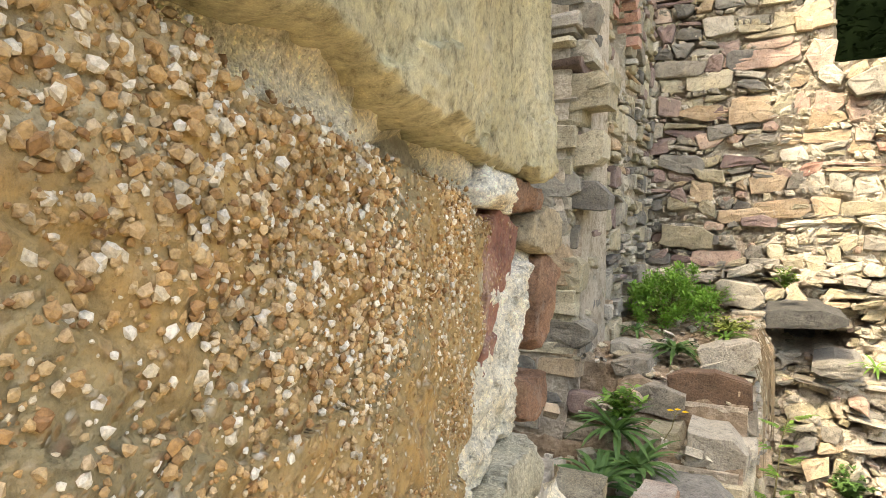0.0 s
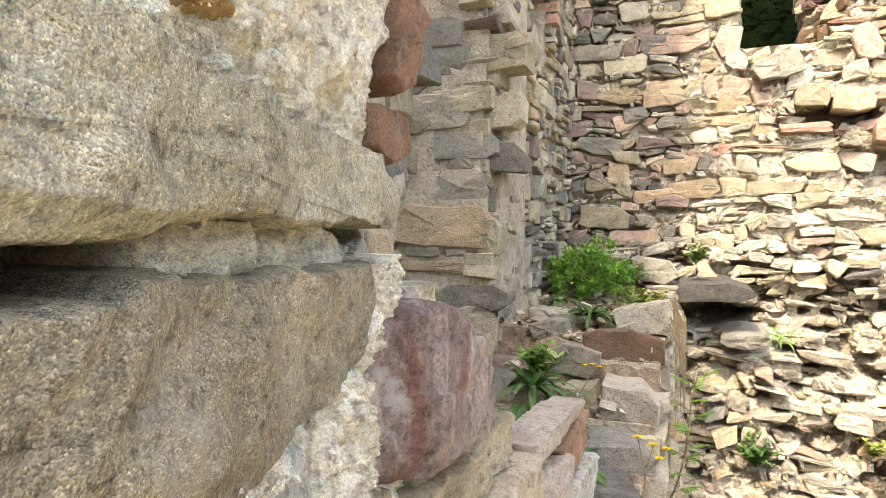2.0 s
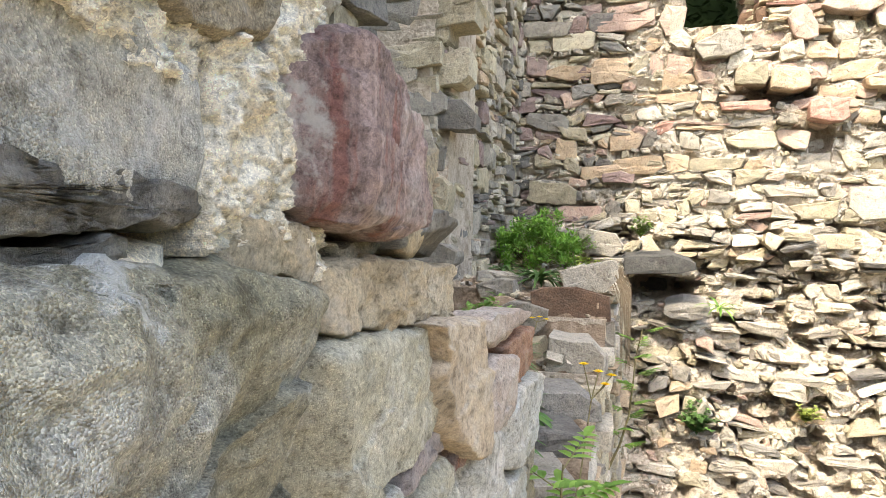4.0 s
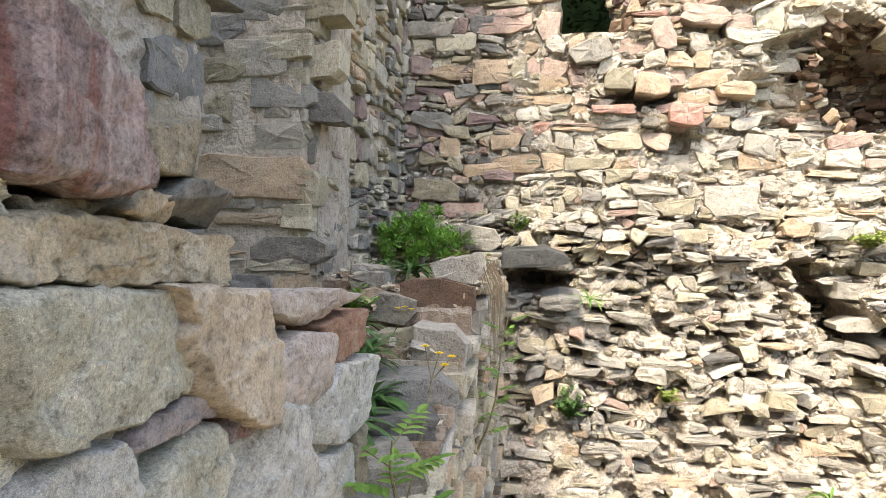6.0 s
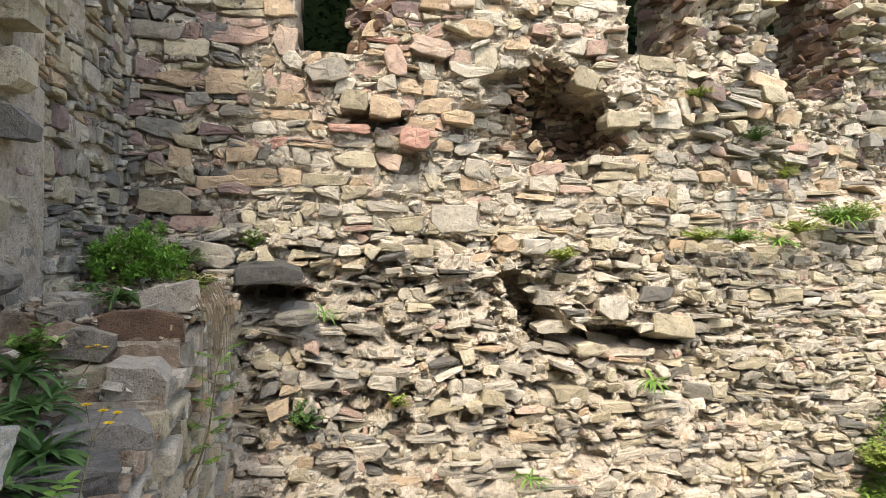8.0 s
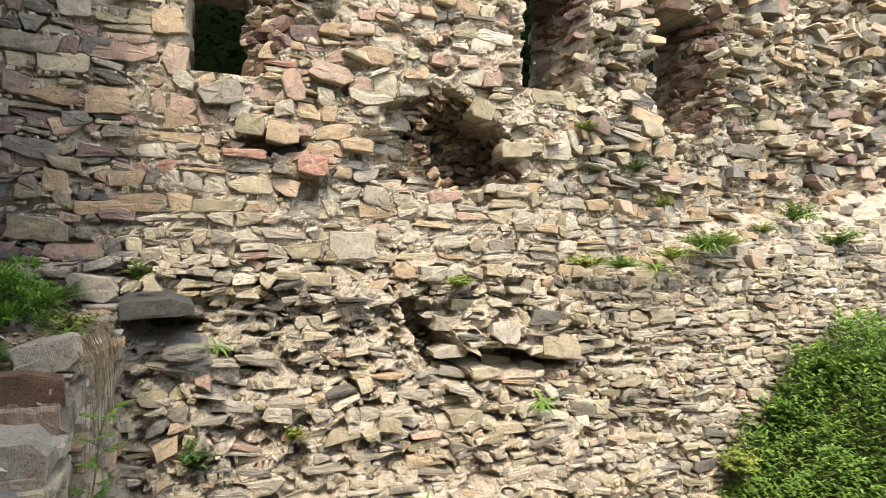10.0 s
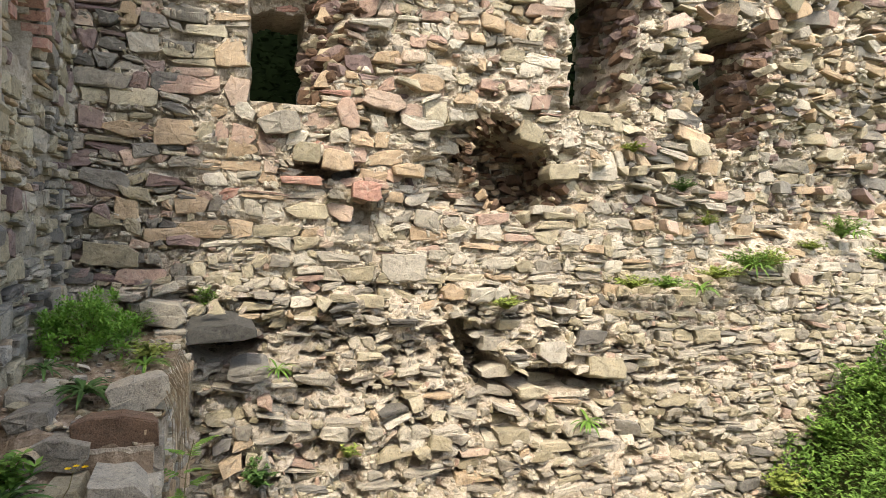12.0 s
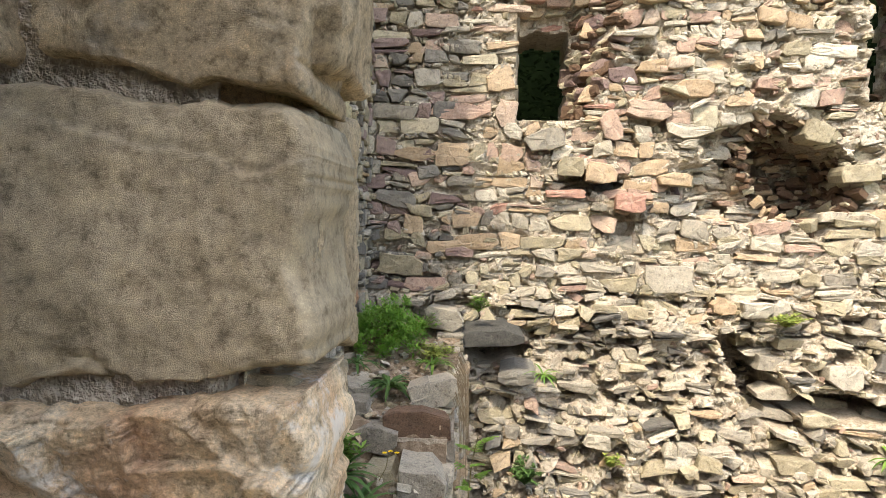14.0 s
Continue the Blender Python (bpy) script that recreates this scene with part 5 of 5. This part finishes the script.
def rosette(at, n, length, width, mat, label, name="leaf_rosette", rise=0.7, out=None):
    thing = empty_thing(name, at, label, "plant", "weeds on the walls")
    v, f = [], []
    for i in range(n):
        a = 2 * math.pi * i / n + PRNG.uniform(-0.3, 0.3)
        d = Vector((math.cos(a), math.sin(a), PRNG.uniform(0.3, 1.3) * rise))
        if out:
            d += Vector(out)
        blade(v, f, (PRNG.uniform(-0.01, 0.01), PRNG.uniform(-0.01, 0.01), 0), d, length * PRNG.uniform(0.7, 1.1), width * PRNG.uniform(0.8, 1.2), PRNG.uniform(0.9, 1.8), 5)
    part_of("foliage", mesh_of("foliage", v, f, [mat]), thing)
    return thing


def bush(at, radius, height, shoots, leaf, mat, label, name="leafy_bush", out=(0, 0, 0), pairs=8):
    """Branching shoots with small leaves along them."""
    thing = empty_thing(name, at, label, "plant", "weeds on the walls")
    v, f, sv, sf = [], [], [], []
    for _ in range(shoots):
        a, r = PRNG.uniform(0, 6.28), radius * math.sqrt(PRNG.random())
        top = Vector((r * math.cos(a), r * math.sin(a), height * PRNG.uniform(0.45, 1.05) * (1 - 0.45 * (r / radius) ** 2))) + Vector(out) * PRNG.uniform(0.5, 1)
        pts = [Vector((top.x * 0.2 * t + top.x * 0.8 * t * t, top.y * 0.2 * t + top.y * 0.8 * t * t, top.z * (1.3 * t - 0.3 * t * t))) for t in (0, 0.25, 0.5, 0.75, 1)]
        stalk(sv, sf, pts, 0.003, 0.001, 4)
        for q in range(pairs):
            t = 0.12 + 0.88 * (q + PRNG.random()) / pairs
            i = min(3, int(t * 4))
            p = pts[i].lerp(pts[i + 1], t * 4 - i)
            for s in range(3):
                b = PRNG.uniform(0, 6.28)
                blade(v, f, p, (math.cos(b), math.sin(b), PRNG.uniform(0.0, 0.8)), leaf * PRNG.uniform(0.6, 1.2), leaf * PRNG.uniform(0.35, 0.55), PRNG.uniform(0.2, 0.9), 2)
    part_of("stem", mesh_of("stem", sv, sf, [M_STEM]), thing)
    part_of("foliage", mesh_of("foliage", v, f, [mat]), thing)
    return thing


def fluffy_bush(at, radius, height, clumps, label):
    """A dome of small clumps of fine leaflets on thin stems."""
    thing = empty_thing("leafy_bush", at, label, "plant", "weeds on the walls")
    v, f, sv, sf = [], [], [], []
    for _ in range(clumps):
        a, e, r = PRNG.uniform(0, 6.28), math.asin(PRNG.uniform(0.0, 1.0)), PRNG.uniform(0.55, 1.0)
        c = Vector((radius * r * math.cos(a) * math.cos(e), radius * r * math.sin(a) * math.cos(e), 0.05 + height * r * math.sin(e) * PRNG.uniform(0.8, 1.1)))
        stalk(sv, sf, [Vector((c.x * 0.15, c.y * 0.15, 0)), Vector((c.x * 0.6, c.y * 0.6, c.z * 0.65)), c], 0.003, 0.001, 4)
        for _ in range(70):
            d = Vector((PRNG.gauss(0, 1), PRNG.gauss(0, 1), PRNG.gauss(0.25, 0.8))).normalized()
            blade(v, f, c + d * PRNG.uniform(0.005, 0.055), d + Vector((PRNG.gauss(0, 0.6), PRNG.gauss(0, 0.6), 0.2)), PRNG.uniform(0.018, 0.034), PRNG.uniform(0.010, 0.018), 0.5, 2)
    part_of("stem", mesh_of("stem", sv, sf, [M_STEM]), thing)
    part_of("foliage", mesh_of("foliage", v, f, [M_FEATHER]), thing)
    return thing


def sapling(at, top, n, leaf, mat, label):
    thing = empty_thing("sapling", at, label, "plant")
    v, f, sv, sf = [], [], [], []
    top = Vector(top) - Vector(at)
    pts = [top * t + Vector((0.03 * math.sin(t * 5), 0, 0)) for t in (0, 0.2, 0.4, 0.6, 0.8, 1)]
    stalk(sv, sf, pts, 0.007, 0.002)
    for i in range(n):
        t = 0.15 + 0.85 * (i + 0.5) / n
        k = min(4, int(t * 5))
        p = pts[k].lerp(pts[k + 1], t * 5 - k)
        a = i * 2.4
        d = Vector((math.cos(a), math.sin(a), 0.35)).normalized()
        ln = leaf * PRNG.uniform(1.8, 2.8)
        stalk(sv, sf, [p, p + d * ln * 0.5, p + d * ln + Vector((0, 0, -0.01))], 0.002, 0.001, 4)
        side = d.cross(Vector((0, 0, 1))).normalized()
        for q in range(5):
            r = p + d * ln * (0.35 + 0.16 * q)
            for s in (-1, 1):
                blade(v, f, r, side * s + d * 0.7 + Vector((0, 0, -0.1)), leaf * (1 - 0.1 * q), leaf * 0.42, 0.4, 3)
        blade(v, f, p + d * ln, d, leaf, leaf * 0.45, 0.4, 3)
    part_of("stem", mesh_of("stem", sv, sf, [M_STEM]), thing)
    part_of("foliage", mesh_of("foliage", v, f, [mat]), thing)


def hawkweed(at, heads, label):
    thing = empty_thing("yellow_flower", at, label, "flower")
    sv, sf = [], []
    o = Vector(at)
    fork = Vector(heads[0]) - o
    fork = Vector((fork.x * 0.8, fork.y * 0.8, fork.z * 0.85))
    stalk(sv, sf, [Vector((0, 0, 0)), fork * 0.5 + Vector((0.01, 0, 0)), fork], 0.0028, 0.002)
    for h in heads:
        stalk(sv, sf, [fork, Vector(h) - o], 0.0018, 0.0015)
    part_of("stem", mesh_of("stem", sv, sf, [M_STEM]), thing)
    for h in heads:
        v, f = [], []
        for ring, (n, ln, up) in enumerate(((14, 0.017, 0.35), (10, 0.012, 0.9))):
            for i in range(n):
                a = 6.283 * i / n + ring
                blade(v, f, Vector(h) - o, (math.cos(a), math.sin(a), up), ln, 0.006, 0.2, 2)
        part_of("flower_head", mesh_of("flower_head", v, f, [M_PETAL]), thing)


fluffy_bush((-0.68, 4.90, 1.06), 0.33, 0.40, 130, "dense feathery green bush on the rubble terrace")
bush((-0.42, 5.25, 1.16), 0.20, 0.18, 24, 0.035, M_LEAF, "low green weeds on the rubble terrace", "weed")
bush((-0.28, 4.75, 1.05), 0.22, 0.12, 24, 0.04, M_LEAF_PALE, "low pale weeds on the terrace edge", "weed")
rosette((-0.50, 3.86, 1.04), 40, 0.25, 0.028, M_LEAF_DARK, "dark green rosette of narrow leaves")
rosette((-0.28, 4.55, 1.03), 20, 0.22, 0.020, M_LEAF, "arching tuft of grass-like leaves")
rosette((-0.82, 4.40, 1.06), 18, 0.22, 0.022, M_LEAF_DARK, "arching tuft of dark narrow leaves")
for p in ((-0.50, 2.78, 0.72), (-0.62, 2.95, 0.82), (-0.42, 2.62, 0.60), (-0.60, 2.60, 0.70), (-0.46, 2.38, 0.56)):
    rosette(p, 34, 0.24, 0.032, M_LEAF_DARK, "clump of long dark dock leaves on the steps", "dock_plant", 1.0)
bush((-0.55, 2.25, 0.55), 0.20, 0.14, 30, 0.035, M_LEAF, "small green weeds on the rubble steps", "weed")
bush((-0.60, 3.02, 0.86), 0.14, 0.18, 14, 0.06, M_LEAF, "broad-leaved weed among the steps", "weed", pairs=5)
sapling((-0.12, 1.66, 0.42), (-0.08, 1.70, 0.76), 12, 0.058, M_LEAF, "young weed with lobed bright green leaves")
sapling((-0.09, 3.48, 0.12), (0.10, 3.58, 0.84), 14, 0.050, M_LEAF, "slender sapling with feathery leaflets on the stub wall")
hawkweed((-0.13, 1.86, 0.45), [(-0.055, 2.06, 0.905), (-0.095, 2.05, 0.925), (-0.020, 2.07, 0.895), (-0.035, 2.04, 0.875)], "thin stalk with small yellow flowers")
hawkweed((-0.42, 3.0, 0.80), [(-0.37, 3.05, 0.93), (-0.34, 3.06, 0.92), (-0.40, 3.04, 0.925)], "small yellow flowers on the steps")
bush((0.48, 5.28, -0.14), 0.16, 0.26, 30, 0.05, M_LEAF_DARK, "dark leafy bush rooted in the wall", out=(0, -0.08, 0))
bush((0.05, 5.42, 1.30), 0.10, 0.22, 16, 0.035, M_LEAF, "small weed in a wall joint", "weed", out=(0, -0.05, 0))
rosette((0.62, 5.38, 0.78), 14, 0.20, 0.020, M_LEAF, "tuft of narrow leaves hanging from the wall", out=(0, -0.5, 0))
bush((1.22, 5.42, -0.02), 0.12, 0.16, 14, 0.04, M_LEAF_PALE, "yellowish weed in the wall", "weed", out=(0, -0.05, 0))
rosette((3.55, 5.38, 0.16), 12, 0.24, 0.030, M_LEAF, "tuft of strap leaves hanging from the wall", out=(0, -0.6, -0.3))
rosette((2.35, 5.25, -0.62), 10, 0.22, 0.025, M_LEAF, "tuft of strap leaves hanging from the wall", out=(0, -0.5, 0))
for x, y, z, r, h, n, m in ((2.75, 5.62, 1.22, 0.16, 0.16, 16, M_LEAF_PALE), (4.15, 5.62, 1.42, 0.22, 0.14, 26, M_LEAF_PALE), (4.55, 5.62, 1.42, 0.20, 0.14, 24, M_LEAF),
                            (5.25, 5.66, 1.52, 0.24, 0.14, 26, M_LEAF_PALE), (5.75, 5.72, 1.62, 0.30, 0.24, 46, M_LEAF), (6.15, 5.80, 1.66, 0.22, 0.20, 30, M_LEAF_PALE),
                            (7.50, 6.05, 2.00, 0.26, 0.30, 40, M_LEAF), (6.90, 6.0, 1.84, 0.18, 0.14, 20, M_LEAF_PALE), (4.25, 5.86, 2.84, 0.16, 0.12, 14, M_LEAF_PALE), (4.95, 5.90, 2.46, 0.14, 0.16, 14, M_LEAF_DARK),
                            (5.35, 5.98, 2.10, 0.12, 0.14, 12, M_LEAF_PALE), (8.10, 5.9, 1.72, 0.30, 0.26, 30, M_LEAF)):
    bush((x, y, z), r * 1.2, h * 1.15, round(n * 1.6), 0.045, m, "weeds growing along the wall ledge", "weed", out=(0, -0.06, 0))
rosette((4.92, 5.52, 1.42), 22, 0.26, 0.026, M_LEAF, "grassy tuft on the wall ledge", out=(0, -0.3, 0))
rosette((5.72, 5.60, 1.66), 30, 0.34, 0.022, M_LEAF, "large grassy tuft hanging over the wall ledge", out=(0, -0.4, 0))
rosette((7.45, 5.85, 2.05), 24, 0.32, 0.022, M_LEAF, "grassy tuft on the wall ledge", out=(0, -0.3, 0))
bush((6.95, 5.0, 0.20), 0.45, 0.55, 90, 0.07, M_LEAF, "leafy bush with small yellow flowers at the wall foot", pairs=9)
bush((6.35, 5.1, -0.25), 0.30, 0.40, 50, 0.06, M_LEAF, "leafy weeds at the wall foot", "weed", pairs=8)
bush((5.75, 5.1, -0.70), 0.25, 0.35, 40, 0.06, M_LEAF_PALE, "leafy weeds at the wall foot", "weed", pairs=8)


def dry_strands():
    thing = empty_thing("dry_grass", (-0.05, 4.1, 1.08), "dry brown grass strands hanging down the stub wall", "plant")
    v, f = [], []
    for _ in range(60):
        y = PRNG.uniform(-0.5, 0.7)
        ln = PRNG.uniform(0.2, 0.6)
        x = PRNG.uniform(0, 0.05)
        stalk(v, f, [(x - 0.06, y, 0.02), (x, y + PRNG.uniform(-0.05, 0.05), -0.3 * ln), (x + 0.01, y + PRNG.uniform(-0.1, 0.1), -ln)], 0.002, 0.001, 3)
    part_of("strand", mesh_of("strand", v, f, [M_DRY]), thing)


dry_strands()


def undergrowth():
    v, f = [], []
    for _ in range(36000):
        x, y = 5.2 + 3.8 * PRNG.random(), 2.2 + 3.2 * PRNG.random()
        z = ground_z(x, y)
        hgt = (0.20 + 0.42 * max(0.0, 0.5 + noise.noise(Vector((x * 3.1, y * 3.1, 5.0))) + 0.4 * noise.noise(Vector((x * 9, y * 9, 2.0))))) * PRNG.random() ** 0.4 * smooth(5.1, 5.7, x)
        a = PRNG.uniform(0, 6.28)
        blade(v, f, (x, y, z + hgt), (math.cos(a), math.sin(a), PRNG.uniform(0.1, 0.9)), PRNG.uniform(0.04, 0.09), PRNG.uniform(0.022, 0.042), 0.7, 2)
    tagged(new("undergrowth", mesh_of("undergrowth", v, f, [M_NETTLE])), "dense green nettles on the bank", "undergrowth", kind="stuff")


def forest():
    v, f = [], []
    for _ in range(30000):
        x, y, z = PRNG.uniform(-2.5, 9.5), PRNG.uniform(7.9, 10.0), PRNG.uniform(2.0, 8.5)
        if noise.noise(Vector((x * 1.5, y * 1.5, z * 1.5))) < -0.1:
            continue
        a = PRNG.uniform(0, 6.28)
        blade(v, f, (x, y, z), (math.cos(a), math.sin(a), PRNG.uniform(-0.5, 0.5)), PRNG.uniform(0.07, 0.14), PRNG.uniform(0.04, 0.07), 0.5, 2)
    tagged(new("forest", mesh_of("forest", v, f, [M_FOREST_SHADE])), "woodland leaves behind the ruin, coloured near black for shade", "forest", kind="stuff")
    # plain sheet in the same near-black colour, standing for deep woodland shade
    tagged(new("backdrop", box_mesh("backdrop", (-14, 10.4, -1.5), (24, 10.6, 12), M_FOREST_SHADE)), "woods backdrop, coloured near black for shade", "backdrop", kind="structure")


undergrowth()
forest()
